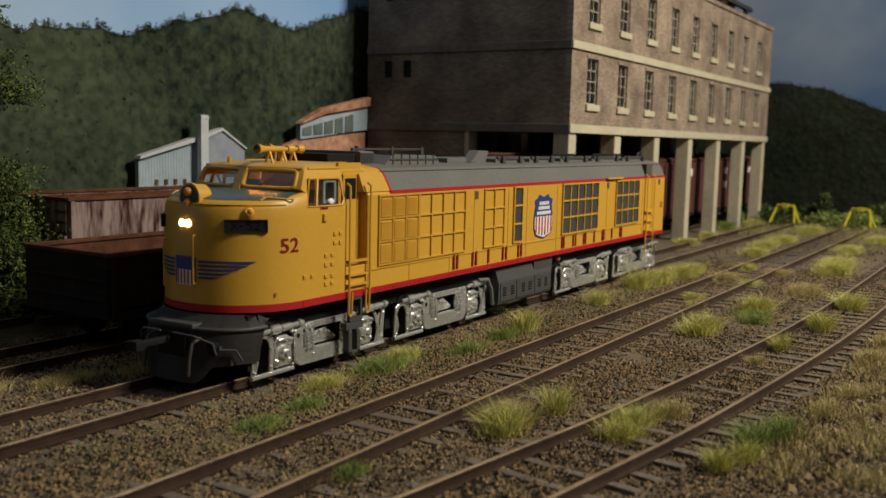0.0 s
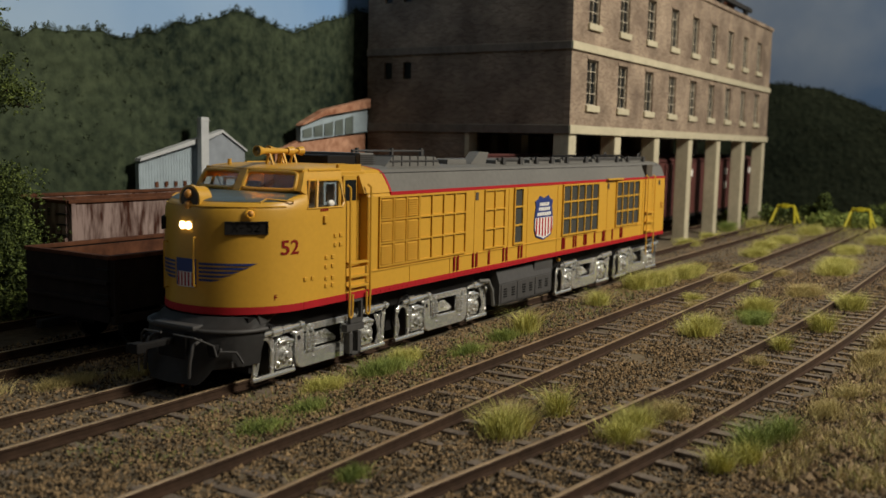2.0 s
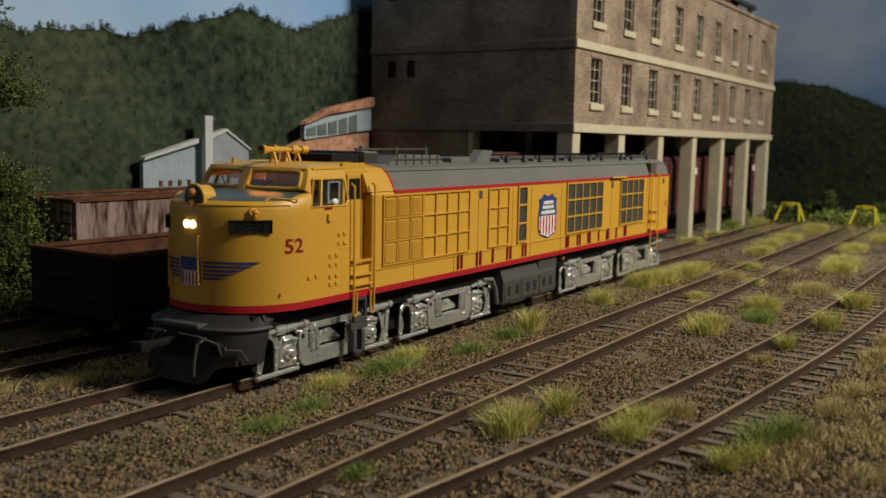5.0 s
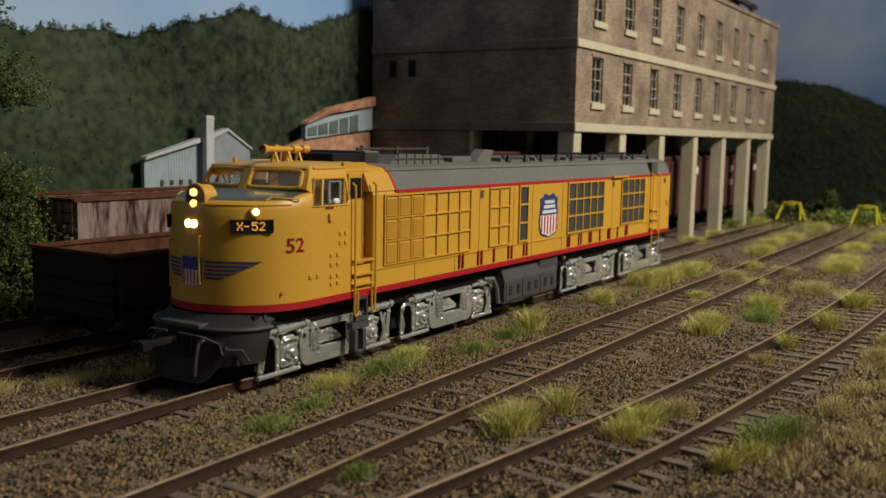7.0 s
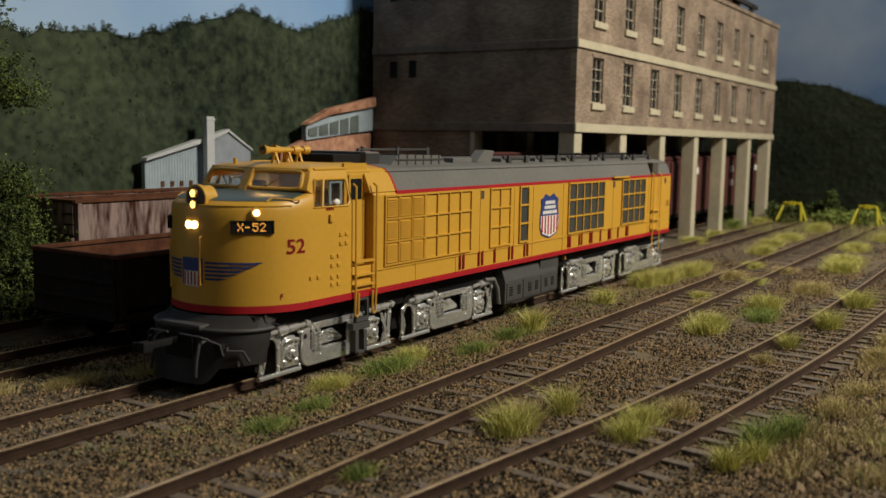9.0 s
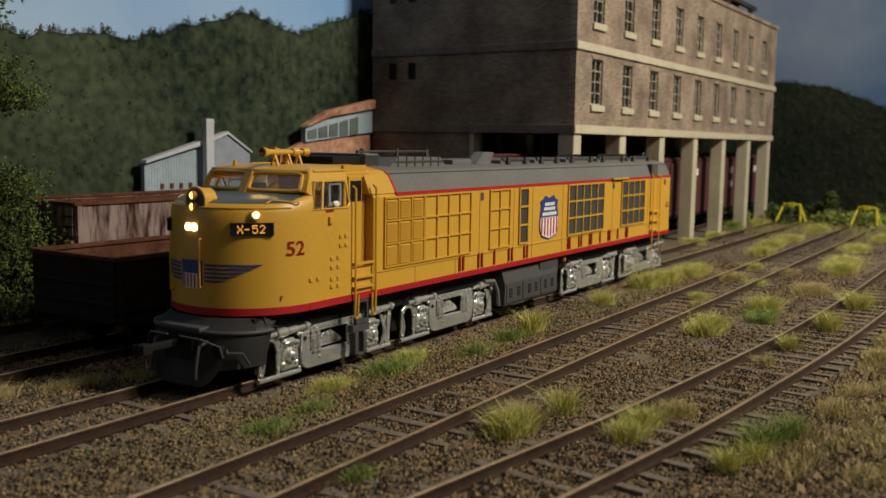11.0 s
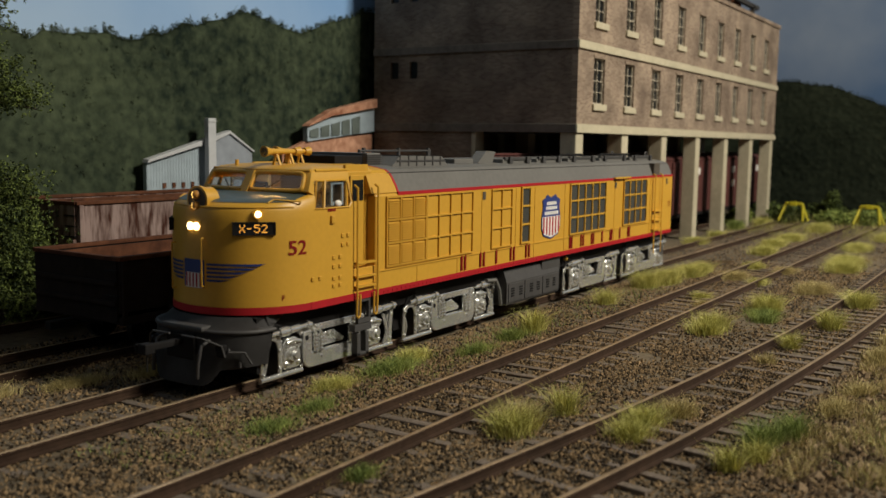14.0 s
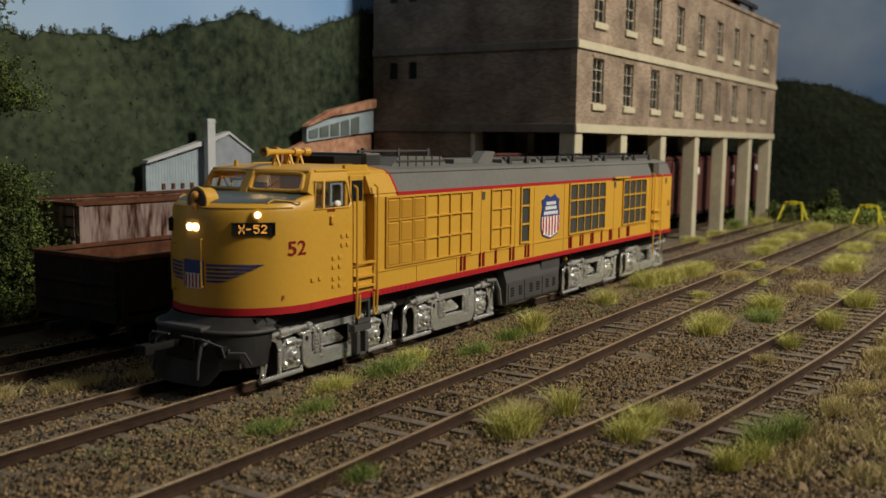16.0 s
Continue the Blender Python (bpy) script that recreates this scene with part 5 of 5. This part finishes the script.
def sash_window(b, x, z0, z1):
    w = part("window", boxes((x - 6.3, x + 6.3, BY0 + 1.9, BY0 + 2.3, z0, z1)), PANE, b, "dark sash window with cream bars")
    zz = [z0 + 0.5, z0 + 5.6, (z0 + z1) / 2 + 0.2, z1 - 5.3, z1 - 0.5]
    cells = [(x + p, x + q, c + 0.17, d - 0.17) for p, q in ((-5.9, -0.2), (0.2, 5.9)) for c, d in zip(zz, zz[1:])]
    part("window_frame", holed(x - 6.35, x + 6.35, z0, z1, cells, BY0 + 1.0, BY0 + 1.88), FRAME, w)
    part("window_sill", boxes((x - 7.6, x + 7.6, BY0 - 1.2, BY0 + 0.9, z0 - 3.0, z0), bev=0.25), CONCRETE, w, "cream stone sill")
    part("lintel", boxes((x - 7.2, x + 7.2, BY0 - 0.35, BY0 + 0.6, z1, z1 + 1.5)), BRICK_X, w)


def build_tipple():
    b = thing("loading_building", BX0, BY0, GROUND, "three-storey buff brick loading building standing on cream columns", "building")
    b.matrix_world = Matrix.Identity(4)
    xs = [271.9 + 38.05 * k for k in range(9)]
    wins = [(x - 6.4, x + 6.4, z, z + 21.2) for x in xs for z in (73.8, 111.4)]
    part("long_wall", holed(BX0, BX1, 60.4, 146.0, wins, BY0, BY0 + 3), BRICK_X, b, "buff brick wall")
    holes = [(y, y + 4.8, z, z + 8.2) for y in (108.2, 119.8) for z in (86.4, 124.0)]
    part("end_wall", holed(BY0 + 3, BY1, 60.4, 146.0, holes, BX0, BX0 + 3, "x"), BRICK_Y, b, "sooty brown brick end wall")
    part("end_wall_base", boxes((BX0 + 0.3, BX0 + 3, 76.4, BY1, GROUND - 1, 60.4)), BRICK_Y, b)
    part("back_wall", boxes((BX0 + 3, BX1, BY1 - 3, BY1, GROUND - 1, 146)), BRICK_X, b)
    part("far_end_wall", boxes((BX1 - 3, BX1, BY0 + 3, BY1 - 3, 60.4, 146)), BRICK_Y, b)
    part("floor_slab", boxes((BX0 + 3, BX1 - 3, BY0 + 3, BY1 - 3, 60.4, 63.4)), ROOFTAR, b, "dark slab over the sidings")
    part("roof_slab", boxes((BX0 + 3, BX1 - 3, BY0 + 3, BY1 - 3, 136, 139)), ROOFTAR, b)
    for y in (108.2, 119.8):
        for z in (86.4, 124.0):
            part("small_window", boxes((BX0 + 1.4, BX0 + 1.8, y, y + 4.8, z, z + 8.2)), PANE, b, "small dark window")
    # string courses and coping
    for z0, z1, d in ((60.2, 64.2, 1.0), (98.0, 101.6, 1.1), (144.6, 147.2, 1.0)):
        part("string_course", boxes((BX0 - d, BX1 + d, BY0 - d, BY0, z0, z1), bev=0.25), BRICK_X if z0 > 140 else CONCRETE, b, "stone band")
        part("string_course", boxes((BX0 - d, BX0, BY0, BY1, z0, z1), bev=0.25), BRICK_Y if z0 > 140 else SHADEBAND, b, "sooty stone band")
    for x in xs:
        for z in (73.8, 111.4):
            sash_window(b, x, z, z + 21.2)
    for x in (252.5, 307.5, 365.5, 425.5, 485.5, 548.0, 606.0):
        for y in (BY0 + 4.2, 78.0, BY1 - 6):
            part("column", boxes((x - 4.0, x + 4.0, y - 4.0, y + 4.0, GROUND - 1, 60.3), bev=0.5), CONCRETE, b, "square cream column")
    # roof clutter over the parapet
    part("roof_tank", cyl(bmesh.new(), (560, 50, 139), (560, 50, 176), 13, 24), RUST, b, "dark rooftop tank", 40)
    part("roof_frame", boxes((470, 600, 34, 37, 158, 161), (480, 483, 34, 37, 139, 163), (520, 523, 34, 37, 139, 167), (585, 588, 34, 37, 139, 160), (500, 545, 40, 60, 139, 164)), ROOFTAR, b, "dark rooftop ironwork")


build_tipple()


# ---- freight cars ----
def car_truck(parent, x, material):
    t = part("truck", boxes((x - 12, x + 12, -11.5, -9.8, 3.0, 6.4), (x - 12, x + 12, 9.8, 11.5, 3.0, 6.4), (x - 3, x + 3, -11, 11, 4, 8), (x - 3.5, x + 3.5, -12, -9.5, 2, 8), (x - 3.5, x + 3.5, 9.5, 12, 2, 8), bev=0.4), material, parent)
    for ax in (-10, 10):
        bm = cyl(bmesh.new(), (x + ax, -9, 4.8), (x + ax, 9, 4.8), 1, 10)
        for s in (-1, 1):
            cyl(bm, (x + ax, s * 7.6, 4.8), (x + ax, s * 9.6, 4.8), 4.8, 22)
        part("wheelset", bm, STEEL, t, smooth=40)


def build_gondola(x, y, length, floor_z, top, wall, inner, label, ribs):
    g = thing("gondola_car", x, y, 0, label, "freight car", "freight cars on the sidings")
    W = 17.2
    part("floor", boxes((0, length, -W, W, floor_z, floor_z + 1.2)), inner, g)
    for s in (-1, 1):
        part("side_wall", boxes((0, length, min(s * W, s * (W - 0.9)), max(s * W, s * (W - 0.9)), floor_z, top)), wall, g)
        part("inner_lining", boxes((0.9, length - 0.9, min(s * (W - 0.95), s * (W - 1.1)), max(s * (W - 0.95), s * (W - 1.1)), floor_z + 1.2, top - 0.4)), inner, g, "rusty inside face")
        part("top_rail", boxes((-0.6, length + 0.6, s * (W - 0.3) - 1.0, s * (W - 0.3) + 1.0, top, top + 1.1), bev=0.25), inner, g, "rusty top rail")
        for k in range(ribs + 1):
            q = 1 + (length - 2) * k / ribs
            part("rib", boxes((q - 0.8, q + 0.8, min(s * W, s * (W + 0.9)), max(s * W, s * (W + 0.9)), floor_z, top), bev=0.2), wall, g)
        part("sill", boxes((0, length, s * W - 0.8, s * W + 0.8, floor_z - 2.0, floor_z + 0.2), bev=0.2), wall, g)
    for q in (0, length):
        part("end_wall", boxes((q - 0.45, q + 0.45, -W + 0.9, W - 0.9, floor_z - 1.5, top)), wall, g)
        part("end_rail", boxes((q - 0.9, q + 0.9, -W, W, top, top + 1.05), bev=0.25), inner, g)
        d = -1 if q == 0 else 1
        for z in (floor_z + 3.5, floor_z + 8.5, floor_z + 13.5):
            if z < top - 1:
                part("end_rib", boxes((min(q, q + d * 1.3), max(q, q + d * 1.3), -W + 0.5, W - 0.5, z - 0.6, z + 0.6), bev=0.25), wall, g)
        part("coupler", boxes((min(q + d * 1, q + d * 9), max(q + d * 1, q + d * 9), -1.2, 1.2, floor_z - 3.6, floor_z - 1.4), bev=0.4), BLACK, g)
        for k in range(int((top - floor_z) / 3.2)):
            part("ladder_rung", boxes((min(q, q + d * 0.9), max(q, q + d * 0.9), -W + 0.5, -W + 5, floor_z + 2 + k * 3.2, floor_z + 2.4 + k * 3.2)), BLACK, g)
    part("frame", boxes((3, length - 3, -6, 6, floor_z - 3.5, floor_z)), BLACK, g)
    car_truck(g, 24, BLACK)
    car_truck(g, length - 24, BLACK)
    return g


build_gondola(8.0, 51.0, 150, 10.0, 24.4, DARKCAR, RUST, "sooty black empty gondola car with rusty inside", 10)
build_gondola(34.0, 103.0, 168, 10.0, 34.6, STREAK, RUST, "rust-streaked pale high-sided gondola car on the rear siding", 1)


def build_boxcar(x, y, length):
    b = thing("boxcar", x, y, 0, "dark red boxcar parked under the loading building", "freight car", "freight cars on the sidings")
    part("body", boxes((0, length, -16, 16, 11, 46), bev=0.4), BOXRED, b)
    part("roof", prism(bmesh.new(), [(-16.8, 46), (16.8, 46), (14, 48), (0, 49.4), (-14, 48)], -0.6, length + 0.6, "x"), BOXRED, b)
    part("running_board", boxes((2, length - 2, -3, 3, 49.6, 50.4)), BOXRED, b)
    for s in (-1, 1):
        d = part("door", boxes((length / 2 - 13, length / 2 + 13, s * 16.6 - 0.5, s * 16.6 + 0.5, 12, 44.5), bev=0.2), BOXRED, b)
        for k in range(5):
            part("door_rib", boxes((length / 2 - 12.5, length / 2 + 12.5, s * 17.2 - 0.3, s * 17.2 + 0.3, 15 + k * 6.5, 16 + k * 6.5)), BOXRED, d)
        part("side_sill", boxes((0, length, s * 16 - 0.6, s * 16 + 0.6, 9.5, 11.4)), BLACK, b)
        for q, z in ((0.3, 36), (0.3, 26), (0.78, 36)):
            part("lettering_bar", boxes((length * q - 4, length * q + 4, s * 16.15 - 0.1, s * 16.15 + 0.1, z, z + 4.5)), WHITE, b, "white lettering bar")
    part("frame", boxes((4, length - 4, -6, 6, 7.5, 11)), BLACK, b)
    part("coupler", boxes((-4, length + 4, -1.2, 1.2, 7.8, 10.2)), BLACK, b)
    car_truck(b, 22, BLACK)
    car_truck(b, length - 22, BLACK)


for x in (212, 362, 512):
    build_boxcar(x, 51.0, 141)


# ---- buildings before the backdrop ----
def build_shed():
    """Low-relief shed: long wall, gable and roof as thick slabs at slightly different depths, outlined to fit the
    camera's view.
    """
    s = thing("tin_shed", 0, 0, 0, "pale blue corrugated tin shed with a tall pale chimney", "shed")
    part("long_wall", prism(bmesh.new(), [(209, -26), (257, -26), (257, 53.0), (209, 41.8)], 264, 267), TIN, s, "pale blue tin long wall")
    bm = bmesh.new()
    for k in range(23):
        q = 210 + 2.05 * k
        box(bm, q - 0.3, q + 0.3, 263.85, 264.2, -26, 41.4 + (q - 209) * 0.233)
    part("wall_ribs", bm, TIN, s)
    # Gable in a darker copy of the tin: its shade is in the colour.
    part("gable_wall", prism(bmesh.new(), [(257, -26), (290.5, -26), (290.5, 47.5), (271, 58.0), (257, 53.2)], 262.5, 266), TIN2, s, "grey-blue tin gable")
    part("roof", prism(bmesh.new(), [(207.5, 41.2), (208.2, 43.0), (271, 60.0), (271.5, 58.6), (257.5, 53.4)], 261, 266), TINROOF, s, "pale weathered tin roof")
    part("roof", prism(bmesh.new(), [(270.5, 58.4), (271, 59.6), (291.6, 47.8), (291.2, 46.8)], 261.2, 266), TINROOF, s, "pale weathered tin roof")
    part("chimney", boxes((248.6, 254.6, 256.5, 260.0, -26, 67.0), bev=0.3), TINROOF, s, "tall pale chimney stack")
    part("chimney_cap", boxes((248.2, 255.0, 256.1, 260.4, 64.8, 65.6)), TINROOF, s)
    for k in range(4):
        part("vent", boxes((220 + 7 * k, 222.2 + 7 * k, 263.2, 264.1, 26.5, 29.5)), RUST, s, "small rusty vent")
    return s


def scale_about_eye(ob, scale, x, y, z):
    """Scales a front about the camera's eye: set back, yet unchanged in the view."""
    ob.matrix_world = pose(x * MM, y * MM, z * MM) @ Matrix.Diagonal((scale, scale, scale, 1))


scale_about_eye(build_shed(), 0.702, -43.0, -47.5, 16.5)


def build_works():
    w = thing("works_building", 0, 0, 0, "old works with a rusty tin roof and glazed clerestory", "building")
    part("main_roof", prism(bmesh.new(), [(322, 46), (348, 55), (420, 60), (420, 30), (322, 30)], 266, 270), RUSTROOF, w, "rusty sloping roof")
    part("main_wall", boxes((326, 420, 267, 271, -28, 30)), BRICK_X, w)
    part("clerestory", prism(bmesh.new(), [(345, 54), (345, 64.5), (368, 72), (420, 80), (420, 62)], 264, 268), TIN, w, "pale glazed clerestory")
    for k in range(5):
        q = 347 + 11.5 * k
        part("clerestory_pane", prism(bmesh.new(), [(q, 56.4 + k * 0.8), (q + 9, 57.0 + k * 0.8), (q + 9, 63.5 + k * 2.3), (q, 61.5 + k * 2.3)], 263.3, 264.1), DUSTY, w, "dusty pane")
    part("clerestory_roof", prism(bmesh.new(), [(343, 64.2), (345, 66.0), (368, 76), (420, 86), (420, 79.5), (368, 71.8)], 261, 267), RUSTROOF, w, "rusty clerestory roof")
    return w


scale_about_eye(build_works(), 0.693, -44.3, -49.0, 17.0)


# ---- bumpers ----
def build_bumper(x, y):
    b = thing("track_bumper", x, y, 0, "yellow steel track bumper at the end of the rails", "track bumper", "track bumpers")
    for s in (-1, 1):
        bm = bmesh.new()
        tube(bm, [(-9, s * 8.8, 0.4), (1, s * 6.0, 13.0), (9, s * 8.8, 0.4)], 0.8, 8)
        tube(bm, [(0, s * 10.5, 0.4), (1, s * 5.0, 13.0)], 0.8, 8)
        part("leg", bm, BUMPER, b)
    part("beam", boxes((-1.2, 1.6, -6.0, 6.0, 12.0, 14.0), bev=0.5), BUMPER, b)
    part("buffer", boxes((-2.4, -1.0, -2.4, 2.4, 11.4, 14.6), bev=0.4), BUMPER, b)


build_bumper(588, -2)
build_bumper(588, -54)
build_bumper(640, -109.5)


# ---- plants ----
def tuft_mesh(name, n, spread_x, spread_y, height, material, rng, lean=0.62):
    """A grass tuft: thin bent blades, each a tapered strip of two quads and a tip."""
    base = np.stack([rng.normal(0, spread_x, n), rng.normal(0, spread_y, n), np.full(n, -0.4)], 1)
    h = rng.uniform(0.45, 1.0, n) * height
    d = rng.normal(0, lean, (n, 2)) + base[:, :2] / (spread_x + spread_y) * 0.35
    w = rng.uniform(0.035, 0.085, n)
    th = rng.uniform(0, 6.28, n)
    side = np.stack([np.cos(th), np.sin(th), np.zeros(n)], 1) * w[:, None]
    mid, tip = base.copy(), base.copy()
    mid[:, :2] += d * h[:, None] * 0.3
    mid[:, 2] += h * 0.6
    tip[:, :2] += d * h[:, None] * 0.85
    tip[:, 2] += h
    v = np.stack([base - side, base + side, mid + side * 0.7, mid - side * 0.7, tip], 1).reshape(-1, 3)
    q = np.arange(n)[:, None] * 5
    me = bpy.data.meshes.new(name)
    me.from_pydata((v * MM).tolist(), [], [tuple(r) for r in (q + np.array([0, 1, 2, 3])).tolist()] + [tuple(r) for r in (q + np.array([3, 2, 4])).tolist()])
    me.materials.append(material)
    return me


TUFTS = [(45, -23, 9, 4, 5, "g"), (24, -22, 7, 3, 4.5, "f"), (58, -21, 6, 3, 5, "f"), (111, -30, 4.5, 2.5, 11, "f"), (98, -29, 6, 3, 5, "g"), (172, -28, 4, 3, 9, "f"), (219, -25, 5, 4, 11, "f"), (236, -28, 9, 4, 10, "f"), (262, -30, 8, 4, 9, "f"), (280, -30, 6, 3, 8, "f"),
         (18, -73, 5, 3.5, 9, "f"), (24, -72, 4, 3, 8, "s"), (36, -76, 2.5, 2, 10, "f"), (28, -94, 5, 3.5, 6.5, "f"), (38, -93, 5, 3, 6.5, "f"), (48, -97, 5, 3, 6, "s"), (148, -74, 6, 4, 9, "f"), (140, -74, 4, 4, 7, "f"),
         (184, -81, 7, 5, 4, "g"), (196, -79, 7, 4, 9, "f"), (172, -84, 5, 4, 5, "g"), (267, -48, 8, 4, 6, "s"), (256, -61, 6, 3, 5, "f"), (327, -82, 12, 6, 8, "f"), (350, -80, 12, 6, 8, "f"), (222, -106, 6, 4, 10, "f"), (171, -105, 4, 3, 10, "f"), (133, -101, 2.5, 2, 8, "f"),
         (38, -117, 5, 2.5, 8, "g"), (22, -115, 3, 2, 7, "f"), (30, -118, 4, 2, 6, "f"), (48, -120, 6, 2.2, 7, "g"), (72, -124, 7, 2.5, 4, "s"),
         (374, -34, 10, 5, 7, "f"), (420, -28, 12, 5, 7, "f"), (464, -28, 14, 6, 7, "f"), (-20, -64, 3.5, 2.5, 4, "g"), (-27, -60, 3, 2, 3, "s"),
         (133, -125, 8, 3, 5.5, "s"), (155, -127, 9, 4, 7, "s"), (206, -52, 5, 3, 5, "f"), (190, -58, 5, 3, 4, "s"), (310, -45, 8, 4, 5, "f"), (430, -72, 16, 6, 7, "f"), (500, -80, 18, 7, 8, "f"), (540, -30, 16, 6, 9, "f"), (400, 12, 8, 5, 7, "f"), (450, 14, 8, 4, 7, "f"), (520, 22, 9, 4, 10, "g"), (560, 14, 8, 4, 10, "f"),
         (8, -30, 6, 3, 3.5, "g"), (-8, -32, 7, 4, 3, "g"), (-30, 33, 8, 3, 5, "s"), (-10, 28, 8, 3, 4, "s"), (8, 22, 7, 3, 4, "s"), (-60, 27, 8, 4, 4, "g"), (92, -126, 6, 2.5, 4, "s"), (110, -100, 3, 2, 5, "s"), (250, -84, 10, 5, 6, "s"), (300, -62, 8, 4, 5, "s"), (76, -30, 8, 3, 4, "g")]


def build_tufts():
    rng = np.random.default_rng(12)
    kinds = {"g": (GREEN, "low dark green grass tuft among the ballast"), "f": (GRASS, "bright yellow-green grass tuft beside the rails"), "s": (STRAW, "dry straw-coloured grass tuft")}
    for x, y, sx, sy, h, k in TUFTS:
        n = int(min(3000, 46 * sx * sy + 180))
        ob = new("grass_tuft", tuft_mesh("grass_tuft", n, sx * 0.46, sy * 0.5, h * 0.78, kinds[k][0], rng))
        ob.location = (x * MM, y * MM, ground_height(x, y) * MM)
        tagged(ob, kinds[k][1], "grass", "grass tufts")
    # loose turf over the near corner, the bank and thin growth between the tracks
    areas = ((20, 130, -152, -122, 15000, 3.0, STRAW), (20, 90, -150, -132, 900, 3, GREEN), (-40, 160, 116, 190, 14000, 7, GREEN), (120, 260, -150, -124, 3000, 3.5, STRAW), (480, 690, -130, 20, 6000, 7, GRASS), (40, 220, -36, -18, 3500, 2.2, GREEN), (-40, 40, -40, -14, 2500, 2.0, GREEN))
    for x0, x1, y0, y1, n, h, m in areas:
        p = np.stack([rng.uniform(x0, x1, n), rng.uniform(y0, y1, n)], 1)
        keep = np.array([noise.noise((a / 11, b / 8, 6)) for a, b in p]) > -0.05
        p = p[keep]
        me = tuft_mesh("turf", len(p), 1.0, 1.0, h, m, rng)
        co = np.empty(len(me.vertices) * 3)
        me.vertices.foreach_get("co", co)
        co = co.reshape(-1, 5, 3)
        g = np.array([ground_height(a, b) for a, b in p])
        co[..., :2] += (p * MM)[:, None, :]
        co[..., 2] += (g * MM)[:, None]
        me.vertices.foreach_set("co", co.reshape(-1))
        tagged(new("turf", me), "thin ragged turf on the layout", "grass", kind="stuff")


build_tufts()


def build_tree(x, y, height, crown, seed, label):
    """A tapered trunk with limbs and a crown of many small leaf clumps with gaps."""
    rng = np.random.default_rng(seed)
    t = thing("tree", x, y, ground_height(x, y), label, "tree")
    bm = bmesh.new()
    cyl(bm, (0, 0, -1), (1, 1, height * 0.5), 2.6, 10, 1.6)
    cyl(bm, (1, 1, height * 0.5), (0, 2, height * 0.95), 1.6, 8, 0.4)
    tips = []
    for k in range(22):
        z = height * rng.uniform(0.12, 0.95)
        a = rng.uniform(0, 6.28)
        r = crown * rng.uniform(0.55, 1.0) * (1 - 0.5 * abs(z / height - 0.5))
        q = (r * math.cos(a), r * math.sin(a), z + rng.uniform(-3, 8))
        cyl(bm, (0.5, 0.5, z - 3), q, 0.8, 6, 0.25)
        tips += [np.array((0.5, 0.5, z)) + (np.array(q) - np.array((0.5, 0.5, z))) * w for w in (0.45, 0.65, 0.85, 1.0)]
    for q in ((crown * 0.82, -5.0, height * 0.66), (crown * 0.7, 4.0, height * 0.98)):
        cyl(bm, (0.5, 0.5, q[2] + 4), q, 0.9, 6, 0.3)
        tips += [np.array((0.5, 0.5, q[2] + 6)) + (np.array(q) - np.array((0.5, 0.5, q[2] + 4))) * w for w in (0.3, 0.5, 0.7)]
    part("trunk", bm, BARK, t, "dark brown trunk and limbs", 40)
    c = np.concatenate([p + rng.normal(0, 1, (110, 3)) * np.array([4.6, 4.6, 2.4]) for p in tips])
    ob = new("crown", clump_cloud("crown", c, 0.62, LEAF, rng, 6))
    ob.parent = t
    tagged(ob, "ragged green leaf clumps with gaps")
    return t


build_tree(12, 108, 100, 26, 3, "tall leafy model tree overhanging the rear siding")
build_tree(17, 102, 36, 14, 7, "low bushy model tree beside the rear siding")


def build_bushes():
    rng = np.random.default_rng(21)
    for x, y, r, h in ((600, 4, 16, 14), (615, -26, 14, 11), (622, -50, 15, 12), (640, -20, 6, 26), (648, -14, 9, 14), (655, -60, 14, 18), (640, -80, 15, 13), (630, 30, 16, 16), (668, -10, 18, 14), (690, -100, 18, 14), (612, -92, 12, 10), (560, 30, 9, 12)):
        n = 260
        d = rng.normal(0, 1, (n, 3))
        d /= np.linalg.norm(d, axis=1, keepdims=True)
        c = d * rng.uniform(0.4, 1, (n, 1)) ** 0.5 * np.array([r, r, h * 0.5]) + np.array([0, 0, h * 0.45])
        ob = new("bush", clump_cloud("bush", c, 1.5, LEAF if h > 12 else GREEN, rng, 6))
        ob.location = (x * MM, y * MM, ground_height(x, y) * MM)
        tagged(ob, "low ragged green bush at the end of the yard", "bush", "bushes at the yard's end")


build_bushes()


# ---- what moves: the lamps turn their lit side outward once switched on ----
def motions():
    for (kind, _), (lamp, at) in LAMPS.items():
        p = [v * MM for v in at]
        axis = {"board": (1, 0, 0), "class": (0, 0, 1), "cab": (1, 0, 0), "signal": (0, 0, 1)}[kind]

        def turned(a):
            return pose(*p, a * axis[0], a * axis[1], a * axis[2])
        if kind == "signal":
            rows = [(0.0, turned(180)), (5.0, turned(180))]
            for k in range(52):
                t = 5.35 + 0.208 * k
                if t > 16.2:
                    break
                rows.append((t, turned(180 + 360 / 5 * k)))
            walk(lamp, rows)
        else:
            walk(lamp, [(0.0, turned(0)), (5.0, turned(0)), (5.1, turned(60)), (5.2, turned(120)), (5.3, turned(180)), (16.0, turned(180))])


motions()
